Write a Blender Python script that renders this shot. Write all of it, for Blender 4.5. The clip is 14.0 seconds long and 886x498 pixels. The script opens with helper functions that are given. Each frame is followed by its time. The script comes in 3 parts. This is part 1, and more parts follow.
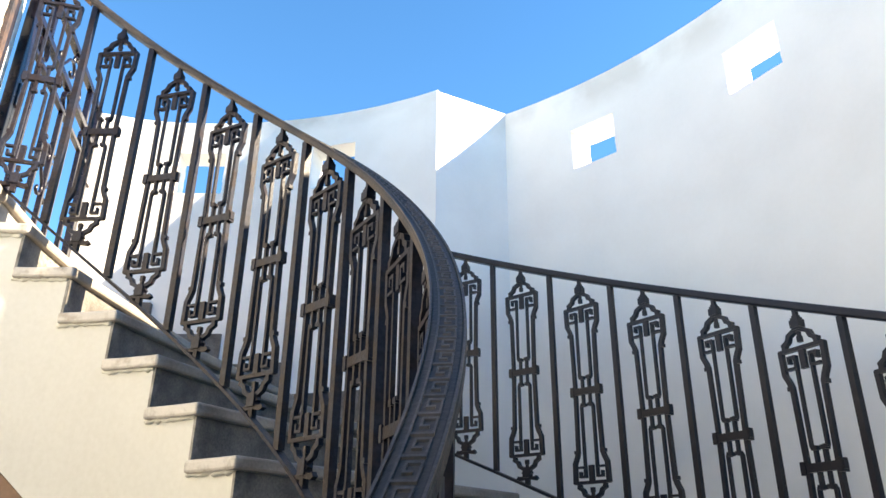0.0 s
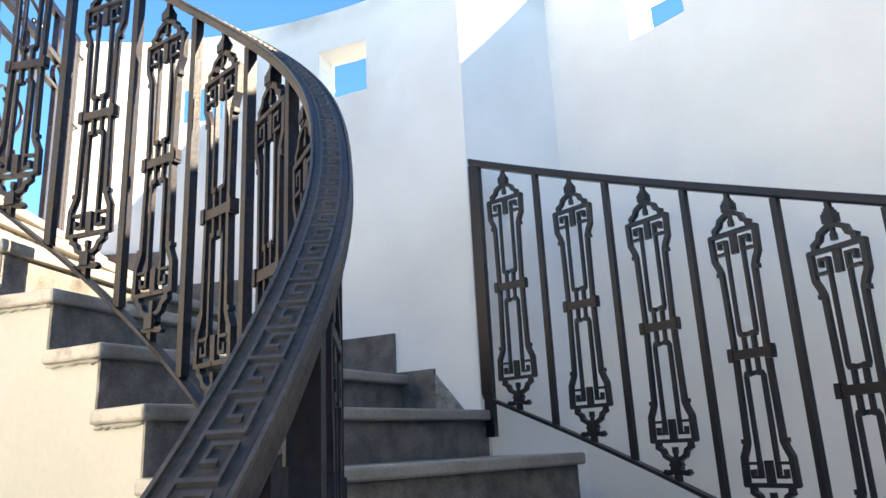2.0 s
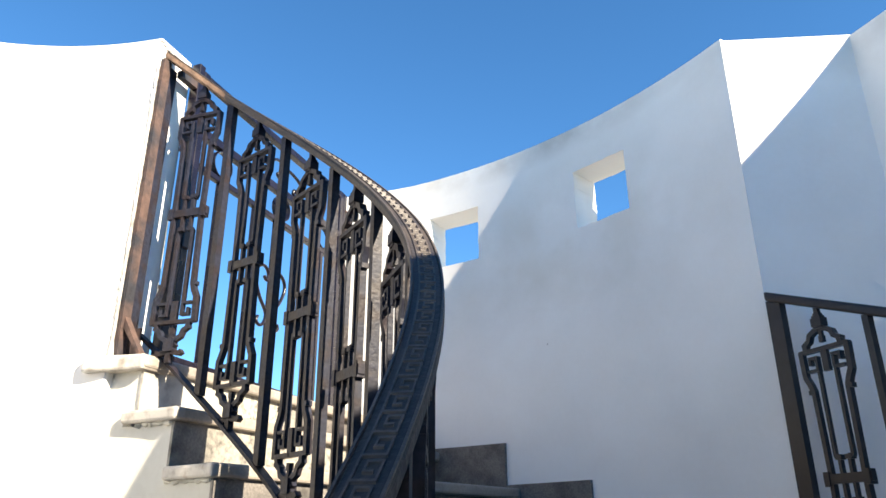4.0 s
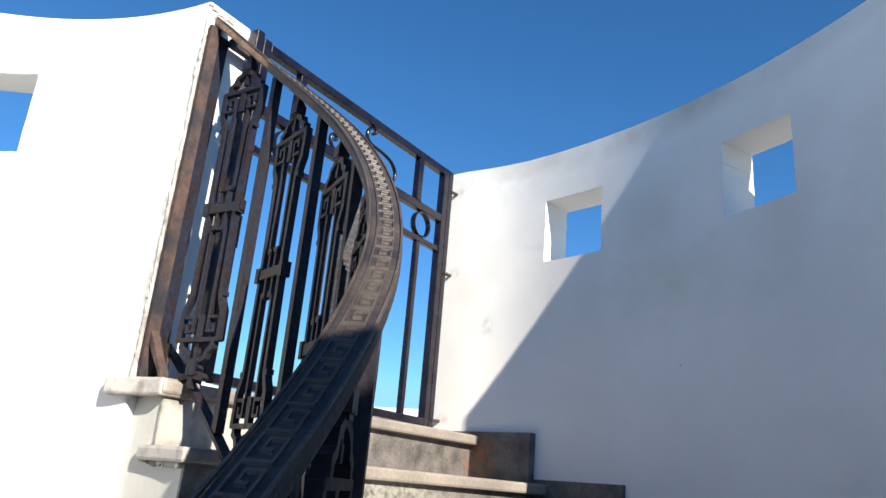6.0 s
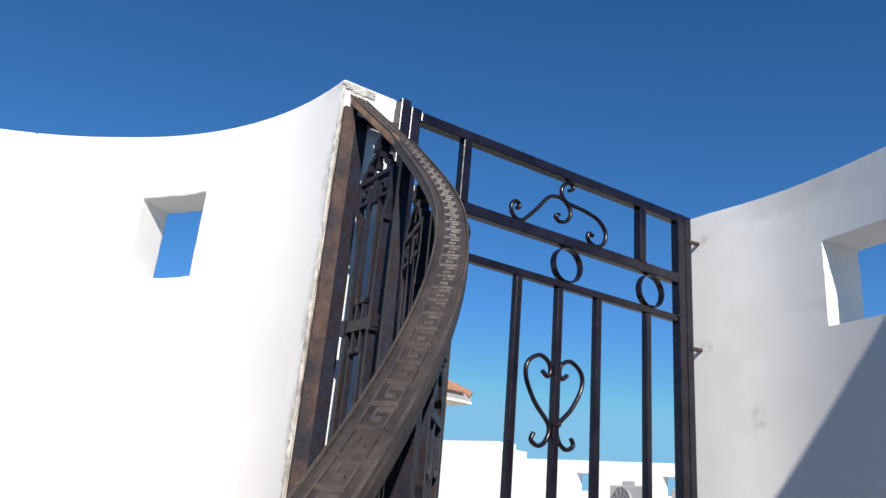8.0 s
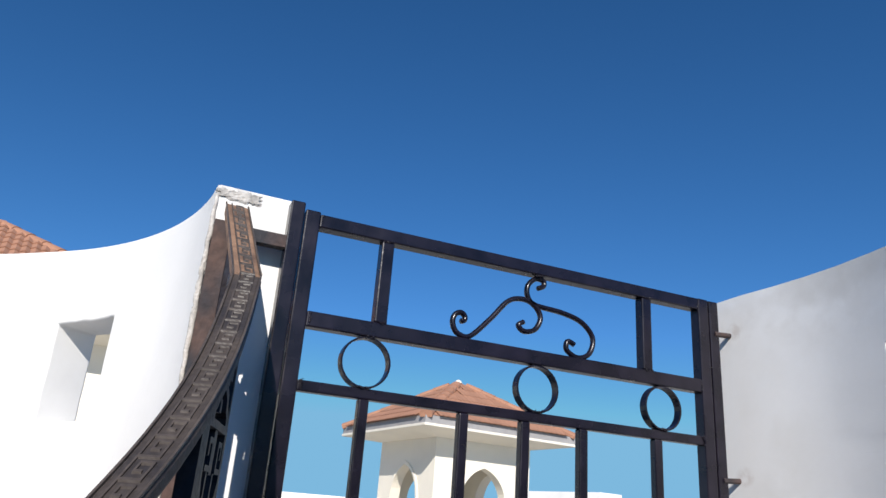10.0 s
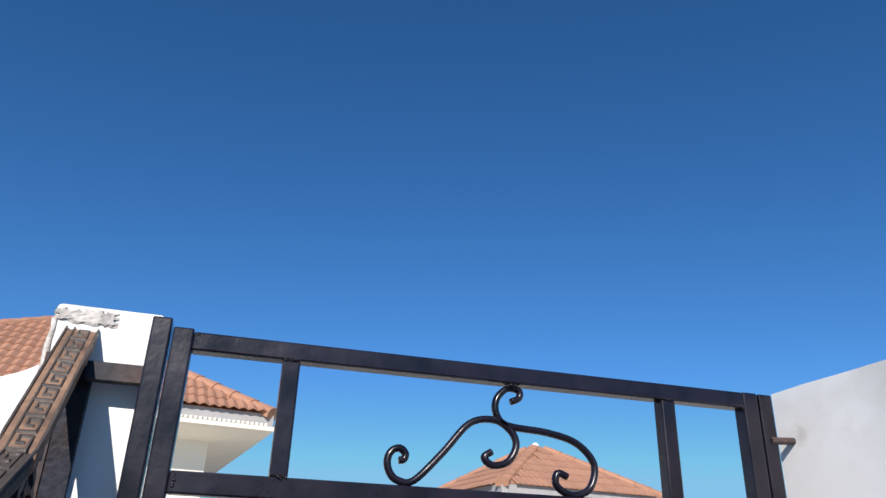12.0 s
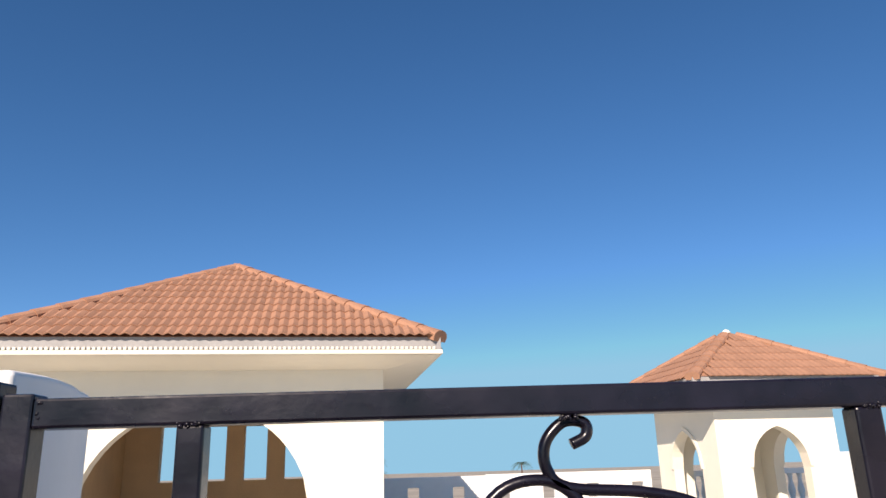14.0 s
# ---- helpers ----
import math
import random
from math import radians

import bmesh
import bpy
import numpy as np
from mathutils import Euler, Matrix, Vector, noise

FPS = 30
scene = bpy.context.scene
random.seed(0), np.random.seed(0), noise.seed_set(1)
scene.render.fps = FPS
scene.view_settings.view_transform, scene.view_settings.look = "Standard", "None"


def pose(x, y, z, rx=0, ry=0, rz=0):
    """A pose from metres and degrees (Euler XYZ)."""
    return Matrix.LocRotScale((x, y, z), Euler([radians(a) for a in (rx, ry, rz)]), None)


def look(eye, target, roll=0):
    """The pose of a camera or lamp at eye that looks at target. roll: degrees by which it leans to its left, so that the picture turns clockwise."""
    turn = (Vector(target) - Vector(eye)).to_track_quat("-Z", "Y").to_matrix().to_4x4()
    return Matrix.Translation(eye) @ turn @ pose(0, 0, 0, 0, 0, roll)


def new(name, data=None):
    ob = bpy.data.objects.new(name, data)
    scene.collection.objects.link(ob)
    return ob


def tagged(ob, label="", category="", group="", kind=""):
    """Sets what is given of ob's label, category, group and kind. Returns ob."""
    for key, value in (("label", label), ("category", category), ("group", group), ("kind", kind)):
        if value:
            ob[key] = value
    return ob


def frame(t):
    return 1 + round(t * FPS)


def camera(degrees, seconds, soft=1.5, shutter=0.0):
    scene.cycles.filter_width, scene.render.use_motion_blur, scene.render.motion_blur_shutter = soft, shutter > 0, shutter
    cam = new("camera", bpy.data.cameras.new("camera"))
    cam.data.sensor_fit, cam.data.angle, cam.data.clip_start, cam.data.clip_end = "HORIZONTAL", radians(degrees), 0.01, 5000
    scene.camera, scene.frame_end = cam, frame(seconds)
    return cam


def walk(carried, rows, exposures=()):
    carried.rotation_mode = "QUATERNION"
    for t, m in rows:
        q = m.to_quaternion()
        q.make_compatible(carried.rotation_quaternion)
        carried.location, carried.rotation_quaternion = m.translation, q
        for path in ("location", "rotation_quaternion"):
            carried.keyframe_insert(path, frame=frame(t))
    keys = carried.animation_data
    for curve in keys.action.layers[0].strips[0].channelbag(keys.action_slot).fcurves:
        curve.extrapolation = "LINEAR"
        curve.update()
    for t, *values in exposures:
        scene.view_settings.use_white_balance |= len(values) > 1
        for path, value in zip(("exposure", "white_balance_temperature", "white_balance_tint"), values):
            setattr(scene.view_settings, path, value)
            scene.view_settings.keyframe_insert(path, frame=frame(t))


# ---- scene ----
import itertools

cam = camera(62.2, 14.0)
# seconds, eye, target, roll
PATH = [
    (0, (1.106, -1.204, 1.803), (1.509, 0.589, 2.593), 0.53),
    (0.5, (1.112, -1.058, 1.869), (1.380, 0.775, 2.621), 2.08),
    (1, (1.133, -0.872, 1.931), (1.575, 0.988, 2.521), -3.45),
    (1.5, (1.226, -0.788, 1.960), (1.513, 1.132, 2.439), -7.42),
    (2, (1.392, -0.737, 2.085), (1.588, 1.182, 2.613), -2.87),
    (2.5, (1.434, -0.630, 2.163), (1.404, 1.268, 2.792), -1.22),
    (3, (1.473, -0.530, 2.292), (1.234, 1.346, 2.944), -1.20),
    (3.5, (1.603, -0.410, 2.393), (1.042, 1.370, 3.112), 3.37),
    (3.7, (1.612, -0.383, 2.437), (1.023, 1.379, 3.177), 1.52),
    (5.8, (1.699, 0.148, 2.774), (0.623, 1.737, 3.336), 2.99),
    (6, (1.667, 0.179, 2.799), (0.579, 1.738, 3.419), 4.92),
    (6.5, (1.688, 0.317, 2.948), (0.535, 1.826, 3.574), 2.40),
    (7, (1.728, 0.463, 3.042), (0.296, 1.727, 3.633), 4.94),
    (7.5, (1.678, 0.554, 3.112), (0.114, 1.646, 3.715), 3.42),
    (7.7, (1.625, 0.605, 3.099), (0.030, 1.635, 3.728), 4.73),
    (9.8, (1.442, 1.126, 3.453), (-0.268, 1.888, 4.154), 2.75),
    (10, (1.454, 1.208, 3.495), (-0.282, 1.910, 4.197), 4.32),
    (10.5, (1.435, 1.300, 3.537), (-0.250, 2.190, 4.146), -0.49),
    (11, (1.361, 1.358, 3.556), (-0.318, 2.251, 4.175), 1.32),
    (11.5, (1.329, 1.501, 3.705), (-0.420, 2.125, 4.446), 1.02),
    (12, (1.197, 1.578, 3.741), (-0.554, 2.069, 4.573), 1.87),
    (12.5, (1.079, 1.671, 3.872), (-0.682, 2.140, 4.696), -0.14),
    (13, (0.946, 1.763, 3.910), (-0.869, 2.108, 4.677), -1.80),
    (13.5, (0.888, 1.855, 3.977), (-0.990, 1.989, 4.652), -3.26),
    (14, (0.773, 1.898, 4.013), (-1.140, 1.954, 4.593), -1.71),
]
EXPOSURES = [(0.0, 2.38, 9100, 9), (0.5, 2.23, 9100, 9), (1.0, 2.16, 9100, 9), (1.5, 2.25, 9000, 8), (2.0, 2.53, 9200, 9), (2.5, 2.35, 9000, 9), (3.0, 2.08, 8500, 9),
             (3.5, 1.9, 8300, 9), (4.7, 1.3, 7600, 9), (6.0, 0.88, 7100, 9), (7.5, 0.37, 6750, 11), (9.8, 0.1, 6600, 12), (11.0, 0.17, 6500, 12), (12.0, 0.27, 6650, 13),
             (13.5, 0.38, 7200, 15), (14.0, 0.37, 7700, 18)]
walk(cam, [(t, look(eye, target, roll)) for t, eye, target, roll in PATH], EXPOSURES)

# ---------------------------------------------------------------- light
SUN_AZ, SUN_EL = radians(-21.8), radians(30.5)
world = bpy.data.worlds.new("sky")
scene.world = world
world.use_nodes = True
wt = world.node_tree
sky = wt.nodes.new("ShaderNodeTexSky")
sky.sky_type, sky.sun_disc = "NISHITA", False
sky.sun_elevation, sky.sun_rotation = SUN_EL, radians(90) - SUN_AZ
sky.air_density, sky.dust_density, sky.ozone_density = 0.75, 0.0, 6.0
deep = wt.nodes.new("ShaderNodeHueSaturation")
deep.inputs["Hue"].default_value, deep.inputs["Saturation"].default_value, deep.inputs["Value"].default_value = 0.4985, 1.16, 1.05
wt.links.new(sky.outputs[0], deep.inputs["Color"])
haze = wt.nodes.new("ShaderNodeMix")
haze.data_type, haze.blend_type = "RGBA", "DARKEN"
haze.inputs[0].default_value = 1.0
haze.inputs[7].default_value = (1.7, 4.1, 6.2, 1)
wt.links.new(deep.outputs[0], haze.inputs[6])
wt.links.new(haze.outputs[2], wt.nodes["Background"].inputs[0])
wt.nodes["Background"].inputs[1].default_value = 0.11
sun_data = bpy.data.lights.new("sun", "SUN")
sun_data.energy, sun_data.angle, sun_data.color = 4.9, radians(0.5), (1.0, 0.965, 0.91)
sun = new("sun", sun_data)
sun_from = Vector((math.cos(SUN_AZ) * math.cos(SUN_EL), math.sin(SUN_AZ) * math.cos(SUN_EL), math.sin(SUN_EL)))
sun.matrix_world = look(sun_from * 30, (0, 0, 0))


# ---------------------------------------------------------------- materials
def mat(name, base, rough=0.6, metal=0.0, spread=0.15, scale=4.0, fine=60.0, bump=0.15, tint=None, blot=0.5, vary=0.0, edge=0.004, gloss=0.5):
    """A surface with broad stains, fine grain, relief and, with vary, a shade of its own for each piece."""
    m = bpy.data.materials.new(name)
    m.use_nodes = True
    nt = m.node_tree
    n, l = nt.nodes, nt.links
    bsdf = n["Principled BSDF"]
    co = n.new("ShaderNodeTexCoord")
    big, small = n.new("ShaderNodeTexNoise"), n.new("ShaderNodeTexNoise")
    for tex, s, d in ((big, scale, 5), (small, fine, 4)):
        tex.inputs["Scale"].default_value, tex.inputs["Detail"].default_value = s, d
        l.new(co.outputs["Object"], tex.inputs["Vector"])
    ramp = n.new("ShaderNodeValToRGB")
    dark = tint or tuple(c * (1 - spread * 2) for c in base)
    light = tuple(min(1, c * (1 + spread * 0.5)) for c in base)
    e = ramp.color_ramp.elements
    e[0].position, e[0].color = 0.5 - blot / 2, (*dark, 1)
    e[1].position, e[1].color = 0.5 + blot / 4, (*light, 1)
    l.new(big.outputs["Fac"], ramp.inputs[0])
    mix = n.new("ShaderNodeMix")
    mix.data_type, mix.blend_type = "RGBA", "OVERLAY"
    mix.inputs[0].default_value = min(1, spread * 2)
    l.new(ramp.outputs[0], mix.inputs[6])
    l.new(small.outputs["Fac"], mix.inputs[7])
    out = mix.outputs[2]
    if vary:
        info = n.new("ShaderNodeObjectInfo")
        geo = n.new("ShaderNodeNewGeometry")
        add = n.new("ShaderNodeMath")
        add.operation = "ADD"
        l.new(info.outputs["Random"], add.inputs[0])
        l.new(geo.outputs["Random Per Island"], add.inputs[1])
        span = n.new("ShaderNodeMapRange")
        span.inputs[1].default_value, span.inputs[2].default_value = 0, 2
        span.inputs[3].default_value, span.inputs[4].default_value = 1 - vary, 1 + vary
        l.new(add.outputs[0], span.inputs[0])
        hsv = n.new("ShaderNodeHueSaturation")
        l.new(span.outputs[0], hsv.inputs["Value"])
        l.new(out, hsv.inputs["Color"])
        out = hsv.outputs[0]
    l.new(out, bsdf.inputs["Base Color"])
    r = n.new("ShaderNodeMapRange")
    r.inputs[3].default_value, r.inputs[4].default_value = max(0.02, rough - 0.12), min(1, rough + 0.12)
    l.new(big.outputs["Fac"], r.inputs[0])
    l.new(r.outputs[0], bsdf.inputs["Roughness"])
    bsdf.inputs["Metallic"].default_value = metal
    bsdf.inputs["Specular IOR Level"].default_value = gloss
    bm_ = n.new("ShaderNodeBump")
    bm_.inputs["Strength"].default_value, bm_.inputs["Distance"].default_value = bump, edge
    l.new(small.outputs["Fac"], bm_.inputs["Height"])
    l.new(bm_.outputs[0], bsdf.inputs["Normal"])
    return m


PLASTER = mat("white_plaster", (0.855, 0.84, 0.805), 0.85, spread=0.045, scale=2.2, fine=55, bump=0.06, blot=0.5)
# creamy white plaster, its colour lowered to hold the stairwell's shade
STRINGER = mat("shade_dimmed_plaster", (0.61, 0.60, 0.545), 0.85, spread=0.05, scale=1.4, fine=60, bump=0.1)
CREAM = mat("cream_plaster", (0.82, 0.765, 0.65), 0.85, spread=0.03, scale=1.2, fine=70, bump=0.2)
TAN = mat("tan_plaster", (0.70, 0.53, 0.35), 0.85, spread=0.08, scale=1.5, fine=60)
STONE = mat("grey_marble", (0.295, 0.258, 0.222), 0.45, spread=0.16, scale=7, fine=110, bump=0.2, vary=0.06)
RISER = mat("speckled_stone", (0.145, 0.131, 0.119), 0.65, spread=0.32, scale=14, fine=160, bump=0.3, vary=0.06)
IRON = mat("black_iron_paint", (0.012, 0.0105, 0.0155), 0.35, spread=0.25, scale=9, fine=45, bump=0.06, gloss=0.35)
RUSTY = mat("rusting_iron", (0.0175, 0.0190, 0.0285), 0.42, spread=0.35, scale=14, fine=90, bump=0.3, tint=(0.0245, 0.0185, 0.0200), blot=0.16, gloss=0.14)
RUST = mat("brown_rust", (0.074, 0.043, 0.034), 0.75, spread=0.35, scale=7, fine=70, bump=0.5, tint=(0.020, 0.020, 0.026), blot=0.22)
ORANGE_RUST = mat("orange_rust", (0.23, 0.138, 0.088), 0.8, spread=0.25, scale=14, fine=90, bump=0.5, tint=(0.09, 0.055, 0.04), blot=0.4)
GATE_IRON = mat("aubergine_iron_paint", (0.0098, 0.0074, 0.0138), 0.28, spread=0.3, scale=12, fine=30, bump=0.25, gloss=0.45)
FAN = mat("grey_fan_guard", (0.34, 0.33, 0.32), 0.6, spread=0.1)
BRASS = mat("worn_handrail_paint", (0.060, 0.049, 0.043), 0.52, spread=0.25, scale=11, fine=120, bump=0.35, tint=(0.022, 0.0225, 0.028), gloss=0.22)
KEY = mat("worn_relief", (0.078, 0.064, 0.055), 0.44, spread=0.25, scale=12, fine=120, bump=0.3, gloss=0.35)
# the shade under the tile edge, put into the board's grey
SHADED_FASCIA = mat("eaves_shade_grey", (0.34, 0.33, 0.325), 0.7, spread=0.08, scale=5, fine=60)
TILE = mat("terracotta", (0.388, 0.196, 0.121), 0.8, spread=0.10, scale=5, fine=60, bump=0.3, vary=0.16)
SAND = mat("pale_ground", (0.42, 0.36, 0.28), 0.9, spread=0.2, scale=0.05, fine=3)
BROWN = mat("brown_paint", (0.20, 0.11, 0.07), 0.6, spread=0.15, scale=4, fine=50)
# grey picked to cut the light bounced onto the stair
LOW_BOUNCE = mat("low_bounce_grey", (0.50, 0.485, 0.45), 0.8, spread=0.12, scale=2.5, fine=90, bump=0.2)
TERRACE = mat("pale_terrace_stone", (0.54, 0.505, 0.44), 0.75, spread=0.14, scale=1.2, fine=60, bump=0.2)
MORTAR = mat("grey_mortar", (0.30, 0.285, 0.26), 0.95, spread=0.3, scale=30, fine=140, bump=0.6, blot=0.4)
PATCH = mat("dirty_plaster", (0.50, 0.47, 0.43), 0.95, spread=0.28, scale=24, fine=120, bump=0.6, blot=0.4)
ACGREY = mat("grey_enamel", (0.62, 0.60, 0.56), 0.5, spread=0.06, scale=6, fine=50)
LEAF = mat("palm_leaf", (0.05, 0.08, 0.03), 0.6, spread=0.2, scale=2, fine=20)
DARK = mat("dark_grille", (0.05, 0.05, 0.055), 0.6, spread=0.1)


def stain_or_sun(m, centre, size, colour, amount, grain=9.0, cut=0.45, core=0.25):
    """A ragged patch of its own shape round a point of the place: stains, and sunlight painted on the top risers."""
    nt = m.node_tree
    n, l = nt.nodes, nt.links
    socket = n["Principled BSDF"].inputs["Base Color"]
    before = socket.links[0].from_socket
    co = n.new("ShaderNodeTexCoord")
    sub, div, ln = n.new("ShaderNodeVectorMath"), n.new("ShaderNodeVectorMath"), n.new("ShaderNodeVectorMath")
    sub.operation, div.operation, ln.operation = "SUBTRACT", "DIVIDE", "LENGTH"
    sub.inputs[1].default_value, div.inputs[1].default_value = centre, size
    l.new(co.outputs["Object"], sub.inputs[0])
    l.new(sub.outputs[0], div.inputs[0])
    l.new(div.outputs[0], ln.inputs[0])
    near = n.new("ShaderNodeMapRange")
    near.inputs[1].default_value, near.inputs[2].default_value, near.inputs[3].default_value, near.inputs[4].default_value = core, 1.0, 1.0, 0.0
    l.new(ln.outputs["Value"], near.inputs[0])
    noise = n.new("ShaderNodeTexNoise")
    noise.inputs["Scale"].default_value, noise.inputs["Detail"].default_value = grain, 6
    l.new(co.outputs["Object"], noise.inputs["Vector"])
    patch = n.new("ShaderNodeMapRange")
    patch.inputs[1].default_value, patch.inputs[2].default_value, patch.inputs[3].default_value, patch.inputs[4].default_value = cut - 0.1, cut + 0.12, 0.0, amount
    l.new(noise.outputs["Fac"], patch.inputs[0])
    both = n.new("ShaderNodeMath")
    both.operation = "MULTIPLY"
    l.new(near.outputs[0], both.inputs[0])
    l.new(patch.outputs[0], both.inputs[1])
    mix = n.new("ShaderNodeMix")
    mix.data_type = "RGBA"
    mix.inputs[7].default_value = (*colour, 1)
    l.new(both.outputs[0], mix.inputs[0])
    l.new(before, mix.inputs[6])
    l.new(mix.outputs[2], socket)


def around(r, a, z):
    return (r * math.cos(radians(a)), r * math.sin(radians(a)), z)


# bare mortar at the left wall's end, rust round the hinges, weathered tops, a rust run on the skirting, sunlight
# painted on the top risers, plaster on the tread ends
stain_or_sun(PLASTER, around(1.33, 91.3, 4.118), (0.13, 0.10, 0.045), (0.36, 0.34, 0.31), 0.6, 26, 0.46)
stain_or_sun(PLASTER, around(1.29, 91.3, 3.86), (0.05, 0.04, 0.15), (0.26, 0.25, 0.23), 0.5, 30, 0.45)
stain_or_sun(PLASTER, around(1.29, 91.3, 3.35), (0.035, 0.035, 0.5), (0.33, 0.29, 0.24), 0.8, 22, 0.5)
for z in (4.02, 3.655, 3.06):
    stain_or_sun(PLASTER, around(2.65, 89.3, z), (0.045, 0.05, 0.035), (0.36, 0.24, 0.16), 0.7, 40, 0.46)
stain_or_sun(PLASTER, around(2.65, 87.0, 3.55), (0.16, 0.2, 0.5), (0.62, 0.58, 0.50), 0.25, 7, 0.5)
stain_or_sun(PLASTER, around(2.648, 89.58, 3.187), (0.006, 0.02, 0.024), (0.16, 0.15, 0.14), 0.95, 70, 0.40)
stain_or_sun(PLASTER, around(2.65, 85.0, 4.04), (0.45, 0.3, 0.14), (0.62, 0.58, 0.52), 0.3, 15, 0.5)
stain_or_sun(PLASTER, around(2.648, 85.6, 3.42), (0.03, 0.05, 0.06), (0.45, 0.44, 0.42), 0.6, 38, 0.5)
stain_or_sun(PLASTER, around(2.65, 70.0, 4.10), (1.0, 1.0, 0.10), (0.50, 0.47, 0.42), 0.7, 5, 0.5)
stain_or_sun(PLASTER, around(2.65, 66.0, 3.6), (0.9, 0.9, 0.45), (0.68, 0.65, 0.58), 0.6, 3.5, 0.5)
stain_or_sun(PLASTER, around(3.02, 30.0, 4.05), (1.6, 1.9, 0.16), (0.60, 0.57, 0.52), 0.6, 4, 0.5)
stain_or_sun(RISER, around(2.64, 85.2, 2.92), (0.10, 0.1, 0.12), (0.30, 0.13, 0.05), 0.85, 22, 0.44)
# top risers: plaster splashes, paled further to paint in the sunlight there
stain_or_sun(RISER, around(1.45, 89, 2.92), (0.45, 0.30, 0.13), (0.50, 0.475, 0.43), 0.85, 12, 0.38, 0.5)
stain_or_sun(RISER, around(1.80, 86.6, 2.92), (0.85, 0.30, 0.17), (0.40, 0.39, 0.33), 0.85, 55, 0.40, 0.6)
stain_or_sun(RISER, around(1.80, 79.0, 2.765), (0.80, 0.45, 0.15), (0.36, 0.35, 0.30), 0.7, 55, 0.44, 0.6)
stain_or_sun(STONE, (0, 0, 2.2), (1.335, 1.335, 60.0), (0.64, 0.62, 0.58), 0.92, 26, 0.41, 0.945)
stain_or_sun(RISER, (0, 0, 2.2), (1.36, 1.36, 60.0), (0.55, 0.53, 0.48), 0.6, 24, 0.52, 0.94)


# ---------------------------------------------------------------- small tools
def mesh_object(name, bm, material, smooth=False):
    me = bpy.data.meshes.new(name)
    bmesh.ops.recalc_face_normals(bm, faces=bm.faces)
    bm.to_mesh(me)
    bm.free()
    me.materials.append(material)
    if smooth:
        for p in me.polygons:
            p.use_smooth = True
    return new(name, me)


def part(name, bm, material, parent, label="", smooth=False):
    ob = mesh_object(name, bm, material, smooth)
    ob.parent = parent
    return tagged(ob, label)


def shared(name, data, m, parent):
    """One more object on the same mesh."""
    ob = new(name, data)
    ob.parent = parent
    ob.matrix_basis = m
    return ob


def softened(ob, width, segments=2):
    mod = ob.modifiers.new("edges", "BEVEL")
    mod.width, mod.segments, mod.limit_method, mod.angle_limit = width, segments, "ANGLE", radians(40)
    return ob


def box(bm, x0, x1, y0, y1, z0, z1, m=None):
    v = [bm.verts.new((x, y, z)) for x in (x0, x1) for y in (y0, y1) for z in (z0, z1)]
    if m is not None:
        for p in v:
            p.co = m @ p.co
    for f in ((0, 1, 3, 2), (4, 6, 7, 5), (0, 4, 5, 1), (2, 3, 7, 6), (0, 2, 6, 4), (1, 5, 7, 3)):
        bm.faces.new([v[i] for i in f])


def loft(bm, rings, closed=False, caps=True):
    """Skin over rings of the same number of points."""
    vs = [[bm.verts.new(p) for p in ring] for ring in rings]
    n = len(vs[0])
    pairs = list(zip(vs, vs[1:])) + ([(vs[-1], vs[0])] if closed else [])
    for a, b in pairs:
        for i in range(n):
            bm.faces.new((a[i], a[(i + 1) % n], b[(i + 1) % n], b[i]))
    if caps and not closed:
        bm.faces.new(vs[0][::-1])
        bm.faces.new(vs[-1])


def tube(bm, points, radius, sides=6, flat=1.0, axis=(1, 0, 0), closed=False):
    """A bar along points; flat squeezes it along the given axis."""
    pts = [Vector(p) for p in points]
    ax = Vector(axis).normalized()
    rings = []
    for i, p in enumerate(pts):
        a = pts[i - 1] if (i or closed) else p
        b = pts[(i + 1) % len(pts)] if (i + 1 < len(pts) or closed) else p
        way = (b - a).normalized()
        side = (ax - way * ax.dot(way)).normalized()
        up = way.cross(side)
        rad = radius[i] if isinstance(radius, (list, tuple)) else radius
        rings.append([p + side * (math.cos(q) * rad * flat) + up * (math.sin(q) * rad) for q in (2 * math.pi * (k + 0.5) / sides for k in range(sides))])
    loft(bm, rings, closed)


def grid_solid(bm, us, vs, solid, inner, outer):
    """A wall of cells between two faces; solid(u, v) tells whether a cell is filled."""
    nu, nv = len(us) - 1, len(vs) - 1
    full = [[solid((us[i] + us[i + 1]) / 2, (vs[j] + vs[j + 1]) / 2) for j in range(nv)] for i in range(nu)]
    pin, pout = {}, {}

    def vert(store, fn, i, j):
        if (i, j) not in store:
            store[i, j] = bm.verts.new(fn(us[i], vs[j]))
        return store[i, j]

    def has(i, j):
        return 0 <= i < nu and 0 <= j < nv and full[i][j]

    for i in range(nu):
        for j in range(nv):
            if not full[i][j]:
                continue
            a = [vert(pin, inner, *q) for q in ((i, j), (i + 1, j), (i + 1, j + 1), (i, j + 1))]
            b = [vert(pout, outer, *q) for q in ((i, j), (i + 1, j), (i + 1, j + 1), (i, j + 1))]
            bm.faces.new(a)
            bm.faces.new(b[::-1])
            for s, (di, dj) in enumerate(((0, -1), (1, 0), (0, 1), (-1, 0))):
                if not has(i + di, j + dj):
                    t = (s + 1) % 4
                    bm.faces.new((a[s], b[s], b[t], a[t]))


